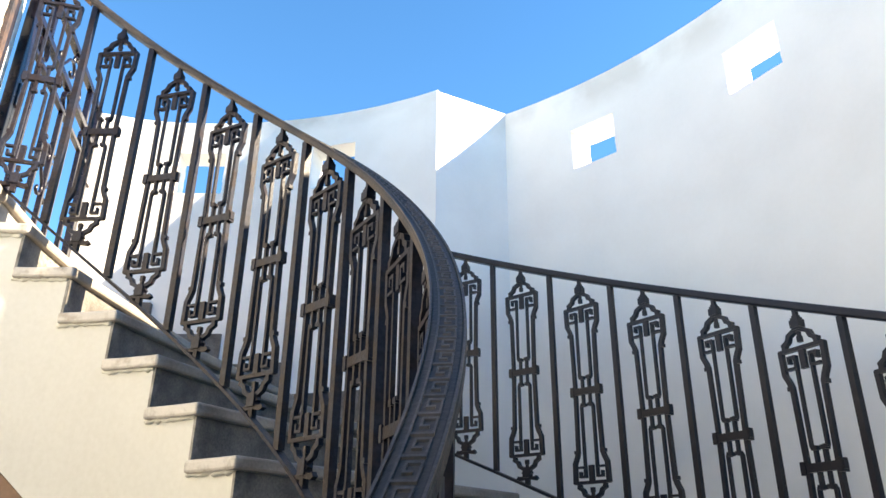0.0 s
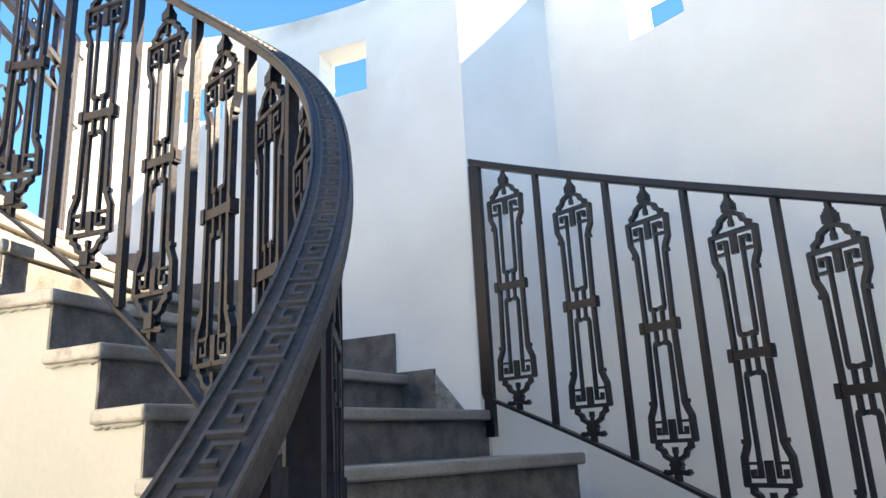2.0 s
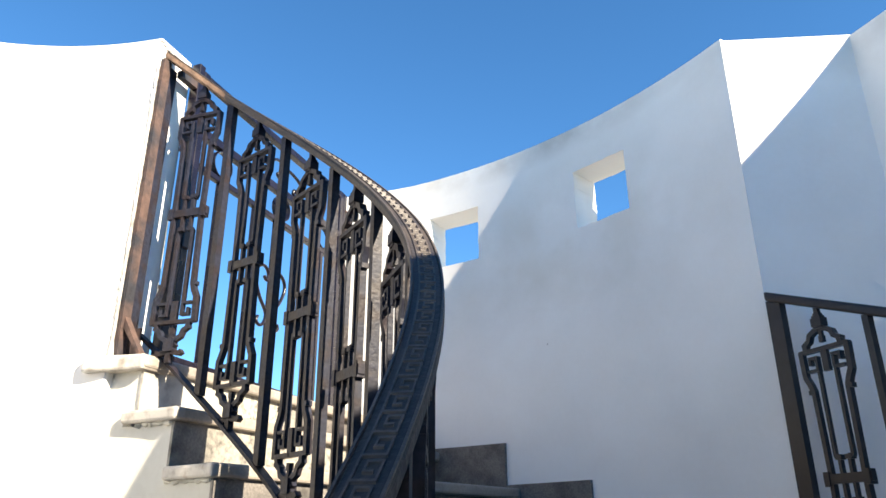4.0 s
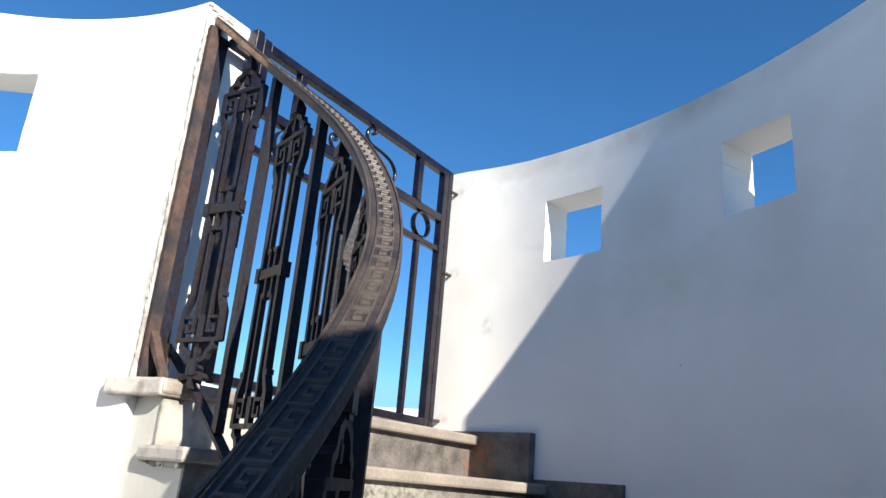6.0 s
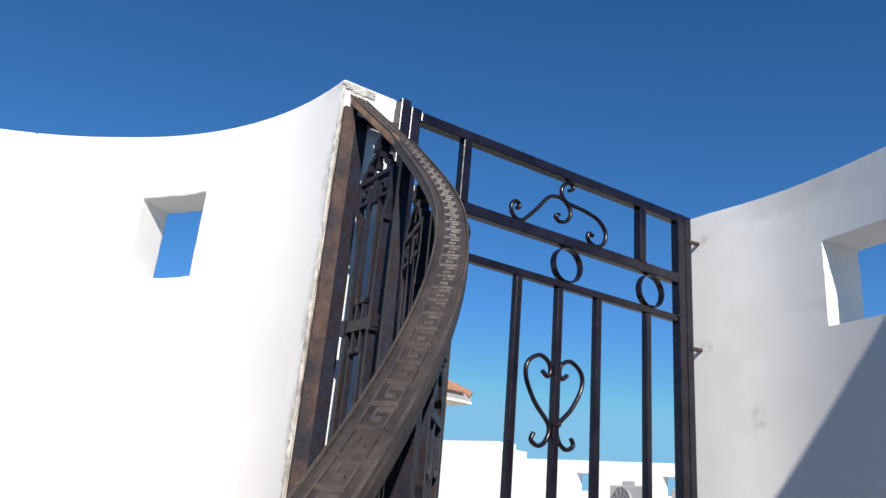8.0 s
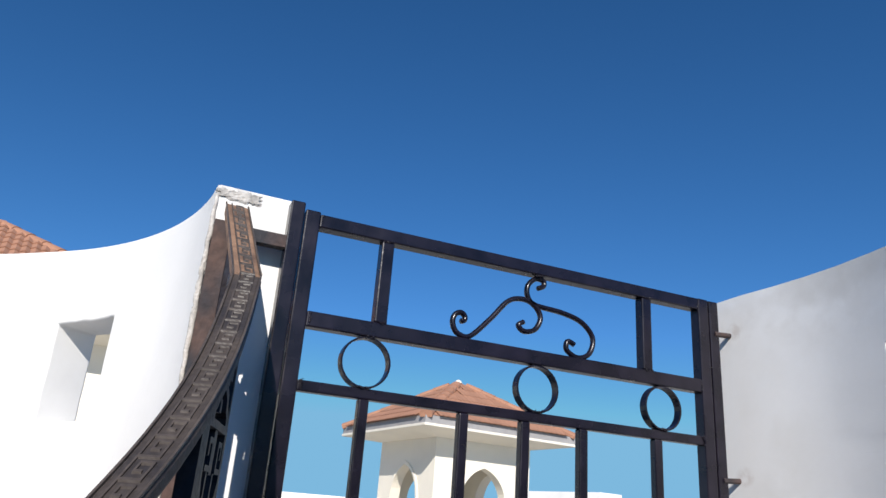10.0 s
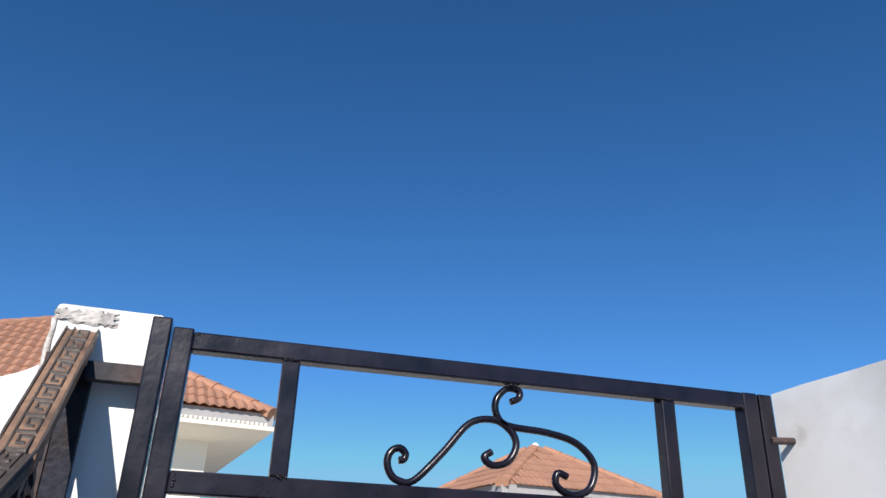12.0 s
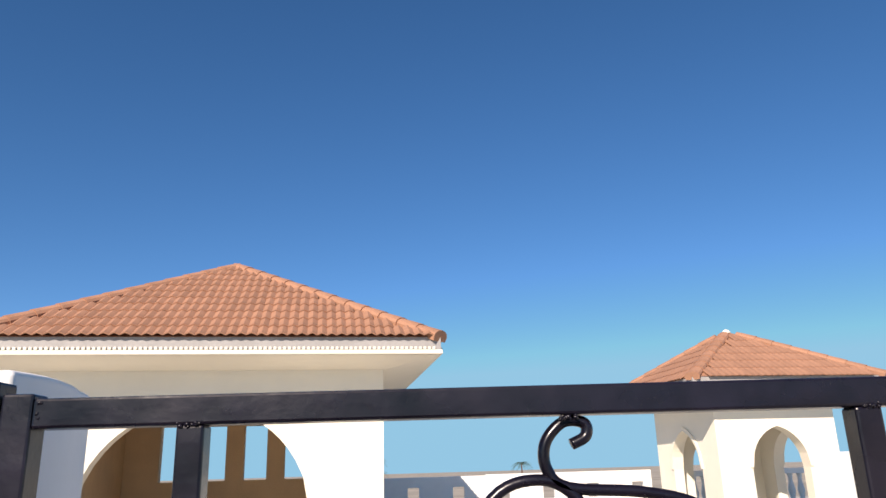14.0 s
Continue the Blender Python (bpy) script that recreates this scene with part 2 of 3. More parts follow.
def cuts(a, b, step, extra=()):
    n = max(1, round((b - a) / step))
    vals = [a + (b - a) * i / n for i in range(n + 1)]
    vals = [v for v in vals if all(abs(v - e) > step * 0.3 for e in extra)] + list(extra)
    return sorted(set([a, b] + [v for v in vals if a <= v <= b]))


def arc_wall(name, r0, r1, a0, a1, z0, z1, holes=(), step=2.0, material=None, swell=0.0, pinch=0.0, thicker=0.0):
    """A curved wall about the stair's axis, with square openings (a0, a1, z0, z1); its top may swell, its end pinch inward or thicken."""
    bm = bmesh.new()
    parts = [i / 7 for i in range(8)]
    us = cuts(a0, a1, step, [h[0] + (h[1] - h[0]) * f for h in holes for f in parts])
    vs = sorted({z0, z1, *[h[2] + (h[3] - h[2]) * f for h in holes for f in parts]})
    rnd = random.Random(5)

    def rim(u, v):
        return any(h[0] - 1e-6 <= u <= h[1] + 1e-6 and h[2] - 1e-6 <= v <= h[3] + 1e-6 for h in holes)

    def solid(u, v):
        return not any(h[0] < u < h[1] and h[2] < v < h[3] for h in holes)

    def at(r):
        def place(u, v):
            if rim(u, v):
                u, v = u + rnd.gauss(0, 0.0009) * 57.3 / r, v + rnd.gauss(0, 0.0009)
            if swell and v > z1 - 1e-6:
                v += swell * min(1.0, max(0.0, (u - 92) / 45)) ** 0.8
            q = r - pinch * min(1.0, max(0.0, (u - 81.5) / 7)) ** 1.5
            if r == r1:
                q += thicker * min(1.0, max(0.0, (a0 + 14 - u) / 11))
            return (q * math.cos(radians(u)), q * math.sin(radians(u)), v)
        return place

    grid_solid(bm, us, vs, solid, at(r0), at(r1))
    ob = mesh_object(name, bm, material or PLASTER, smooth=True)
    ob.data.set_sharp_from_angle(angle=radians(30))
    softened(ob, 0.008).modifiers["edges"].harden_normals = True
    return tagged(ob, kind="structure")


# ---------------------------------------------------------------- the stair's measures
LAND, RISE, TURN, FIRST = 3.0, 0.157, 8.15, 87.15     # landing level, riser, degrees a step, line of the nosings
EDGE = 85.4                                          # the landing's own nosing
STEPS = 18
R_TIP, R_IN, R_OUT, R_WALL = 1.296, 1.318, 2.62, 2.648
WALL_TOP, LEFT_TOP = 4.110, 4.132


def nosing(a):
    """Height of the line over the steps' edges at an angle."""
    return LAND - RISE * (FIRST - a) / TURN


def rail_line(a):
    """Height from which the railings are set out at an angle."""
    return LAND - 0.01886 * (87.8 - a)


def polar(r, a, z=0.0):
    return Vector((r * math.cos(radians(a)), r * math.sin(radians(a)), z))


def upright(r, a, z):
    """A set of axes whose x runs up the stair along the rail, y inward, z up."""
    return Matrix.Translation(polar(r, a, z)) @ Matrix.Rotation(radians(a + 90), 4, "Z")


# ---------------------------------------------------------------- structure
HOLES_UP = [(74.65, 80.3, 3.660, 3.912), (58.3, 63.75, 3.660, 3.910)]
HOLES_LOW = [(31.55, 36.2, 3.624, 3.847), (15.4, 20.2, 3.628, 3.838)]
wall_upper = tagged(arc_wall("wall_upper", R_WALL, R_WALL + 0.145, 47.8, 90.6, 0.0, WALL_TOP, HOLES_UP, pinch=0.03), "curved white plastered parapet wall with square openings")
wall_lower = tagged(arc_wall("wall_lower", 3.025, 3.215, -120, 50.5, 0.0, WALL_TOP - 0.01, HOLES_LOW), "curved white plastered parapet wall with square openings")
wall_left = tagged(arc_wall("wall_left", 1.29, 1.422, 91.3, 150, 0.0, LEFT_TOP, [(119.0, 130.2, 3.678, 3.946)], swell=0.045, thicker=0.033), "white plastered round parapet wall in full sun")
wall_left_far = tagged(arc_wall("wall_left_far", 1.29, 1.422, 150, 236, 2.9, LEFT_TOP + 0.045), "white plastered round parapet wall in full sun")
# unseen lower wall, added apart so its grey dims the bounce
low_bounce_wall = tagged(arc_wall("wall_low_bounce", 1.292, 1.419, 150, 236, 0.0, 2.9, material=LOW_BOUNCE), "unseen grey-white round wall below the terrace, greyed to weaken bounce")

# rough mortar up the end of the left wall, with a lump at its foot
rnd = random.Random(11)
bm = bmesh.new()
spine, girth = [], []
for i in range(64):
    z = 3.0 + 1.105 * i / 63
    spine.append(Vector(around(1.2925 + rnd.gauss(0, 0.0006), 91.28 + rnd.gauss(0, 0.03), z)))
    girth.append(0.0042 + 0.0016 * math.sin(i * 0.37) * math.sin(i * 0.11) + abs(rnd.gauss(0, 0.0009)) + 0.007 * max(0.0, 1 - i / 4) ** 2)
tube(bm, spine, girth, 7)
mortar_edge = part("mortar_edge", bm, PATCH, wall_left, "rough greyish mortar along the wall's end", smooth=True)

# the jog between the two outer walls
bm = bmesh.new()
a, b = polar(R_WALL + 0.001, 47.85), polar(3.06, 43.25)
c, d = polar(3.16, 50), polar(R_WALL + 0.1, 54)
loft(bm, [[Vector((p.x, p.y, z)) for p in (a, b, c, d)] for z in (0.0, WALL_TOP - 0.003)])
tagged(softened(mesh_object("wall_return", bm, PLASTER), 0.006), "white plastered return between two curved walls", kind="structure")

# terrace, lobby floor, ground
def ring_floor(name, r0, r1, a0, a1, z0, z1, material, label):
    bm = bmesh.new()
    us = cuts(a0, a1, 6)
    grid_solid(bm, us, [r0, r1], lambda u, v: True, lambda u, v: polar(v, u, z0), lambda u, v: polar(v, u, z1))
    return tagged(mesh_object(name, bm, material), label, kind="structure")

ring_floor("terrace_inner", 1.422, 26, 92.2, 268, 2.75, 2.995, TERRACE, "flat roof terrace with pale stone floor")
ring_floor("terrace_outer", 3.215, 26, -92, 92.2, 2.75, 2.995, TERRACE, "flat roof terrace with pale stone floor")
ring_floor("floor", 0.0, 3.3, 0, 360, -0.2, 0.03, STONE, "grey stone lobby floor at the stair's foot")
bm = bmesh.new()
loft(bm, [[(x * 4000, y * 4000, z) for x, y in ((-1, -1), (1, -1), (1, 1), (-1, 1))] for z in (-0.6, -0.25)])
tagged(mesh_object("ground", bm, SAND), "pale sandy ground reaching to the horizon", kind="structure")

# ---------------------------------------------------------------- staircase
staircase = tagged(new("staircase"), "curved staircase with worn grey stone treads", "stairs", kind="structure")
bm = bmesh.new()
rings = []
for k in range(STEPS, -1, -1):
    a0 = FIRST - TURN * k + 0.9 if k else EDGE + 0.9
    a1 = EDGE + 0.88 if k == 1 else a0 + (TURN if k else 6.1)
    top = LAND - RISE * k - 0.036
    for i in range(4):
        u = a0 + (a1 - a0) * i / 3
        low = nosing(u) - 0.73
        rings.append((u, top, low))
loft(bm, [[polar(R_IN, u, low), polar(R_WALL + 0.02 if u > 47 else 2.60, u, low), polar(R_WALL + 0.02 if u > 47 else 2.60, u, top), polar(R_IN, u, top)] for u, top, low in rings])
part("stair_body", bm, STRINGER, staircase, "white plastered stringer, darkened for the stairwell's shade")


def sector(r0, r1, a0, a1, z0, z1, n=4):
    bm = bmesh.new()
    loft(bm, [[polar(r0, u, z0), polar(r1, u, z0), polar(r1, u, z1), polar(r0, u, z1)] for u in (a0 + (a1 - a0) * i / n for i in range(n + 1))])
    return bm


for k in range(STEPS + 1):
    a = FIRST - TURN * k if k else EDGE
    z = LAND - RISE * k
    rout = R_WALL - 0.004 if a > 40 else 2.615
    tread = part("tread", sector(R_TIP, rout, a, a + (TURN + 1.0 if k else 6.7), z - 0.036, z), STONE, staircase)
    softened(tread, 0.008)
    part("riser", sector(R_IN - 0.004, rout - 0.004, a + 0.75, a + 1.15, z - RISE + 0.001, z - 0.037), RISER, staircase)
    if k and a > 46:
        low = a + 1.4 + (TURN * 0.52 if a < 50 else 0.0)
        part("skirting", sector(R_WALL - (0.034 if k == 1 else 0.014), R_WALL + 0.004, low, a + TURN + 1.4, z + 0.001, z + 0.172), RISER, staircase)
        if a < 50:
            bm = bmesh.new()
            loft(bm, [[polar(r, u, z + h) for r, h in ((R_WALL - 0.012, 0.001), (R_WALL + 0.004, 0.001), (R_WALL + 0.004, top), (R_WALL - 0.012, top))] for u, top in ((low - 2.6, 0.012), (low - 1.3, 0.082), (low - 0.02, 0.15))])
            part("skirting_end", bm, MORTAR, staircase, "broken mortar end of the skirting")

# ---------------------------------------------------------------- railings
def panel_bars(height):
    """The cast panel, upright in x and z: key boxes at both ends, twin rods, a knuckle in the middle."""
    bm = bmesh.new()
    T = 0.007
    W = 0.072
    h = height

    depth = itertools.count()

    def bar(x0, z0, x1, z1, w=0.009, t=T):
        way([(x0, z0), (x1, z1)], w, t, w * 0.25)

    def way(points, w, t=T, over=0.0):
        """A flat ribbon along a line of points, its bends mitred; each lies a hair deeper than the last."""
        t += 0.00009 * (next(depth) % 23)
        pts = [Vector((x, 0, z)) for x, z in points]
        ways = [(q - p).normalized() for p, q in zip(pts, pts[1:])]
        pts[0] -= ways[0] * over
        pts[-1] += ways[-1] * over
        rings = []
        for i, p in enumerate(pts):
            d0, d1 = ways[max(0, i - 1)], ways[min(i, len(ways) - 1)]
            n = Vector((d0.z + d1.z, 0, -d0.x - d1.x))
            n.normalize()
            n *= w / 2 / max(0.5, n.dot(Vector((d0.z, 0, -d0.x))))
            y = Vector((0, t, 0))
            rings.append([p - n - y, p + n - y, p + n + y, p - n + y])
        loft(bm, rings)

    for s in (1, -1):
        def Z(f):
            return h * (0.5 + s * f)
        bar(0, Z(0.312), 0, Z(0.375), 0.019, 0.006)
        for e in (1, -1):
            # outer rod, its step and the side of the key box
            way([(e * 0.049, Z(0.0)), (e * 0.053, Z(0.257))], 0.012)
            way([(e * 0.053, Z(0.252)), (e * 0.060, Z(0.275)), (e * 0.070, Z(0.298)), (e * W, Z(0.378))], 0.014)
            bar(e * 0.058, Z(0.252), e * 0.064, Z(0.252), 0.012)
            # inner rod with its jog to the peg
            way([(e * 0.026, Z(0.062)), (e * 0.026, Z(0.33))], 0.0085, 0.005)
            way([(e * 0.028, Z(0.062)), (e * 0.014, Z(0.062))], 0.009, 0.006)
            way([(e * 0.015, Z(0.0)), (e * 0.015, Z(0.062))], 0.0085, 0.006)
            bar(e * 0.009, Z(0.058), e * 0.021, Z(0.058), 0.012, 0.008)
            # key box: head bar, square hook
            way([(e * (W + 0.004), Z(0.375)), (0, Z(0.375))], 0.011)
            way([(e * 0.058, Z(0.314)), (e * 0.026, Z(0.314)), (e * 0.026, Z(0.352)), (e * 0.047, Z(0.352)), (e * 0.047, Z(0.331))], 0.0075)
            # arch over the box
            way([(e * 0.056, Z(0.376)), (e * 0.053, Z(0.396)), (e * 0.040, Z(0.405)), (e * 0.034, Z(0.422)), (e * 0.016, Z(0.433)), (e * 0.003, Z(0.438))], 0.013)
            bar(e * 0.050, Z(0.395), e * 0.060, Z(0.395), 0.008)
        bar(0, Z(0.403), 0, Z(0.435), 0.009, 0.005)
        bar(0, Z(0.398), 0, Z(0.41), 0.013, 0.006)
        if s > 0:
            bar(0, Z(0.432), 0, Z(0.5), 0.012, 0.006)
            for f, w in ((0.443, 0.026), (0.452, 0.032), (0.462, 0.025), (0.472, 0.018)):
                bar(0, Z(f), 0, Z(f + 0.008), w, w * 0.4)
        else:
            bar(0, Z(0.43), 0, Z(0.5), 0.016, 0.008)
            for e in (1, -1):
                way([(e * 0.004, Z(0.470)), (e * 0.036, Z(0.476)), (e * 0.044, Z(0.470))], 0.014)
                way([(e * 0.004, Z(0.458)), (e * 0.020, Z(0.446))], 0.012)
            bar(0, Z(0.44), 0, Z(0.462), 0.030, 0.012)
    box(bm, -0.060, 0.060, -0.009, 0.009, h * 0.5 - 0.012, h * 0.5 + 0.012)
    for e in (1, -1):
        box(bm, e * 0.058 - 0.008, e * 0.058 + 0.008, -0.012, 0.012, h * 0.5 - 0.018, h * 0.5 + 0.018)
        box(bm, e * 0.066 - 0.003, e * 0.066 + 0.003, -0.009, 0.009, h * 0.5 - 0.011, h * 0.5 + 0.011)
    me = bpy.data.meshes.new("panel")
    bmesh.ops.recalc_face_normals(bm, faces=bm.faces)
    bm.to_mesh(me)
    bm.free()
    return me


# plaster squeezed out under the tread ends
rnd = random.Random(17)
for k in range(1, 13):
    a, z = FIRST - TURN * k, LAND - RISE * k
    bm = bmesh.new()
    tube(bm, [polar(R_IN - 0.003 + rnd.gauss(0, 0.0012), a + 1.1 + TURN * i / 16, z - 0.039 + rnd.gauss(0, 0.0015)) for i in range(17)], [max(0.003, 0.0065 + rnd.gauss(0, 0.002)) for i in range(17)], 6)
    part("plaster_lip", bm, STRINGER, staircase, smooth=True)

# the landing slab's own end, which runs on in front of the round wall
bm = bmesh.new()
loft(bm, [[polar(r, u, LAND - 0.042), polar(1.40 if u < 91 else 1.31, u, LAND - 0.042), polar(1.40 if u < 91 else 1.31, u, LAND + 0.003), polar(r, u, LAND + 0.003)] for u, r in ((85.6, 1.2915), (87.4, 1.287), (89.2, 1.279), (90.8, 1.271), (92.4, 1.265), (93.8, 1.262), (94.4, 1.265), (94.7, 1.274))])
softened(part("landing_end", bm, STONE, staircase, "plaster-splashed end of the landing slab"), 0.010)


def strip(r, a0, a1, lift, width, thick, step=1.5):
    """A flat bar that follows the stair."""
    bm = bmesh.new()
    n = max(2, round(abs(a1 - a0) / step))
    rings = []
    for i in range(n + 1):
        u = a0 + (a1 - a0) * i / n
        z = rail_line(u) + lift
        rings.append([polar(r(u) + d, u, h) for d, h in ((-width / 2, z), (width / 2, z), (width / 2, z + thick), (-width / 2, z + thick))])
    loft(bm, rings)
    return bm


def square_bar(h, w):
    bm = bmesh.new()
    box(bm, -w / 2, w / 2, -w / 2, w / 2, 0, h)
    me = bpy.data.meshes.new("bar")
    bmesh.ops.recalc_face_normals(bm, faces=bm.faces)
    bm.to_mesh(me)
    bm.free()
    return me


# the inner handrail: round as far as BEND, then straight up into the end of the wall
BEND, END = 80.0, 91.2
HIGH = 0.985


def inner_r(a):
    """Radius of the inner railing, which bellies out a little half way up."""
    def ease(x):
        x = min(1.0, max(0.0, x))
        return x * x * (3 - 2 * x)
    return 1.350 + 0.046 * ease((a - 2) / 38) - 0.026 * ease((a - 62) / 18)


def outer_r(a):
    return R_OUT


def rail_axis(u, up=0.0):
    """Middle of the inner handrail's underside and its outward side."""
    if u <= BEND:
        return polar(inner_r(u), u, rail_line(u) + HIGH + up), polar(1, u)
    a, b = polar(inner_r(BEND), BEND, rail_line(BEND) + HIGH), Vector((-0.026, 1.336, 4.062))
    way = b - a
    return a + way * ((u - BEND) / (END - BEND)) + Vector((0, 0, up)), Vector((-way.y, way.x, 0)).normalized() * (-1 if way.x < 0 else 1)


def rail_run(angles, width, thick):
    bm = bmesh.new()
    rings = []
    z = Vector((0, 0, thick))
    for u in angles:
        p, s = rail_axis(u)
        rings.append([p - s * width / 2, p + s * width / 2, p + s * width / 2 + z, p - s * width / 2 + z])
    loft(bm, rings)
    return bm


def railing(name, label, r, a_top, a_low, first_panel, pitch, low, high, width, thick, iron, rail_mat, bar_w):
    thing = tagged(new(name), label, "railing")
    run = rail_run(cuts(a_low, BEND - 0.02, 1.5), width, thick) if r is inner_r else strip(r, a_low, a_top, high, width, thick)
    rail = part("handrail", run, rail_mat, thing)
    softened(rail, 0.006)
    part("bottom_rail", strip(r, a_low, a_top, low, 0.026, 0.012), iron, thing)
    pm, bar_me = panel_bars(high - low - 0.012), square_bar(high - low - 0.010, bar_w)
    pm.materials.append(iron)
    bar_me.materials.append(iron)
    a = first_panel
    shared("bar", bar_me, upright(r(a + pitch / 2), a + pitch / 2, rail_line(a + pitch / 2) + low + 0.011), thing)
    while a > a_low:
        shared("panel", pm, upright(r(a), a, rail_line(a) + low + 0.011), thing)
        if a - pitch / 2 > a_low:
            u = a - pitch / 2
            shared("bar", bar_me, upright(r(u), u, rail_line(u) + low + 0.011), thing)
        a -= pitch
    return thing


inner = railing("inner_railing", "black wrought-iron stair railing with cast key panels", inner_r, 90.6, -66, 73.6, 10.65, 0.035, HIGH, 0.050, 0.028, RUSTY, BRASS, 0.022)
outer = railing("outer_railing", "black wrought-iron stair railing with cast key panels", outer_r, 47.0, -66, 43.8, 6.28, 0.025, 0.916, 0.045, 0.028, IRON, IRON, 0.0185)
# the last panel stands in the straight stretch before the wall
panel_mesh = next(o for o in inner.children if o.name.startswith("panel")).data
shared("panel", panel_mesh, Matrix.Translation((0.140, 1.343, 2.985)) @ Matrix.Rotation(radians(183), 4, "Z"), inner)
bm = bmesh.new()
box(bm, -0.018, 0.018, -0.012, 0.012, 0, 1.018)
part("post", bm, IRON, outer).matrix_basis = upright(R_OUT, 46.5, rail_line(46.5) - 0.10)
bm = bmesh.new()
box(bm, -0.007, 0.007, -0.004, 0.030, 0, 1.045)
post = part("post", bm, RUST, inner, "rust-brown flat iron post")
post.matrix_basis = upright(1.327, 90.75, rail_line(90.75) - 0.055)
bm = bmesh.new()
box(bm, -0.004, 0.014, -0.040, -0.0045, 0, 1.030)
part("post_side", bm, RUSTY, inner).matrix_basis = post.matrix_basis
# its foot: a rusty stay down to the landing
bm = bmesh.new()
loft(bm, [[Vector((x, y, z)) for y in (1.306, 1.330) for z in ((z0, z1) if y < 1.31 else (z1, z0))] for x, z0, z1 in ((-0.012, 3.095, 3.130), (0.030, 3.040, 3.062), (0.062, 3.0, 3.016))])
part("stay", bm, RUST, inner, "rust-brown stay at the post's foot")

softened(part("rail_end", rail_run((BEND + 0.02, BEND + 1.2, END - 1, END), 0.047, 0.028), ORANGE_RUST, inner, "rust-brown end of the handrail let into the wall"), 0.004)

# raised meander on the inner handrail
rail = next(o for o in inner.children if o.name.startswith("handrail"))
bm = bmesh.new()
UNIT, BAND = 1.25, 0.027
KEYPATH = (((0, -0.5), (1, -0.5)), ((0, -0.5), (0, 0.5)), ((0, 0.5), (0.74, 0.5)), ((0.74, 0.5), (0.74, -0.12)), ((0.74, -0.12), (0.36, -0.12)), ((0.36, -0.12), (0.36, 0.2)))


def on_rail(u, v, up):
    p, s = rail_axis(u, 0.028 + up)
    v *= 0.84
    return p + s * v


def rib(u0, v0, u1, v1, hw):
    """A raised line on the rail; u in degrees, v in metres across."""
    du, dv = (hw / 0.024, 0) if abs(u1 - u0) < 1e-6 else (0, hw)
    if du:
        v0, v1 = min(v0, v1) - hw, max(v0, v1) + hw
    ring = []
    for up in (-0.001, 0.0028):
        ring.append([on_rail(u0 - du, v0 - dv, up), on_rail(u1 - du if not du else u0 - du, v1 - dv if du else v0 - dv, up), on_rail(u1 + du, v1 + dv, up), on_rail(u0 + du if du else u0, v0 if du else v0 + dv, up)])
    if not du:
        for n, up in enumerate((-0.001, 0.0028)):
            ring[n] = [on_rail(u0, v0 - dv, up), on_rail(u1, v0 - dv, up), on_rail(u1, v0 + dv, up), on_rail(u0, v0 + dv, up)]
    loft(bm, ring)


a = -60.0
while a < 90.5:
    for (u0, v0), (u1, v1) in KEYPATH:
        rib(a + u0 * UNIT, v0 * BAND, a + u1 * UNIT, v1 * BAND, 0.0014)
    for v in (-0.0272, 0.0272):
        rib(a, v, a + UNIT, v, 0.0018)
    a += UNIT
relief = part("key_relief", bm, KEY, rail, "worn raised key pattern")

# flat brace from the rail's end to the gate post
bm = bmesh.new()
box(bm, -0.008, 0.016, 1.362, 1.441, 4.005, 4.032)
part("brace", bm, RUST, inner)
bm = bmesh.new()
box(bm, -0.02, 0.02, -0.004, 0.004, 0, 0.10)
foot = part("foot_plate", bm, RUST, inner)
foot.matrix_basis = upright(1.354, 90.2, 3.0)

# ---------------------------------------------------------------- gate
gate = tagged(new("gate"), "closed black painted iron gate with rings, scrolls and a heart", "gate")
gate.location.z = -0.012
GX = 0.0
Y0, Y1 = 1.473, 2.548


def gbar(name, y0, y1, z0, z1, t=0.016, owner=None, material=None):
    bm = bmesh.new()
    box(bm, GX - t, GX + t, y0, y1, z0, z1)
    return softened(part(name, bm, material or GATE_IRON, owner or gate), 0.003)


gbar("stile", Y0, Y0 + 0.032, 3.04, 4.112)
gbar("stile", Y1 - 0.032, Y1, 3.03, 4.108)
gbar("rail", Y0 + 0.032, Y1 - 0.032, 4.077, 4.107)
gbar("rail", Y0 + 0.032, Y1 - 0.032, 3.862, 3.895, 0.015)
gbar("rail", Y0 + 0.032, Y1 - 0.032, 3.733, 3.755, 0.012)
gbar("rail", Y0 + 0.032, Y1 - 0.032, 3.035, 3.062)
gbar("upright", 1.648, 1.676, 3.895, 4.077, 0.0145)
gbar("upright", 2.338, 2.366, 3.895, 4.077, 0.0145)
for y in (1.645, 1.869, 2.019, 2.170, 2.380):
    gbar("bar", y - 0.011, y + 0.011, 3.062, 3.733, 0.011)
for y in (1.640, 2.047, 2.397):
    bm = bmesh.new()
    rings = []
    for i in range(30):
        q = 2 * math.pi * i / 30
        c, n = Vector((0, math.cos(q), math.sin(q))), Vector((1, 0, 0))
        o = Vector((GX, y, 3.8085)) + c * 0.052
        rings.append([o - c * 0.002 - n * 0.011, o + c * 0.002 - n * 0.011, o + c * 0.002 + n * 0.011, o - c * 0.002 + n * 0.011])
    loft(bm, rings, closed=True)
    part("ring", bm, GATE_IRON, gate)


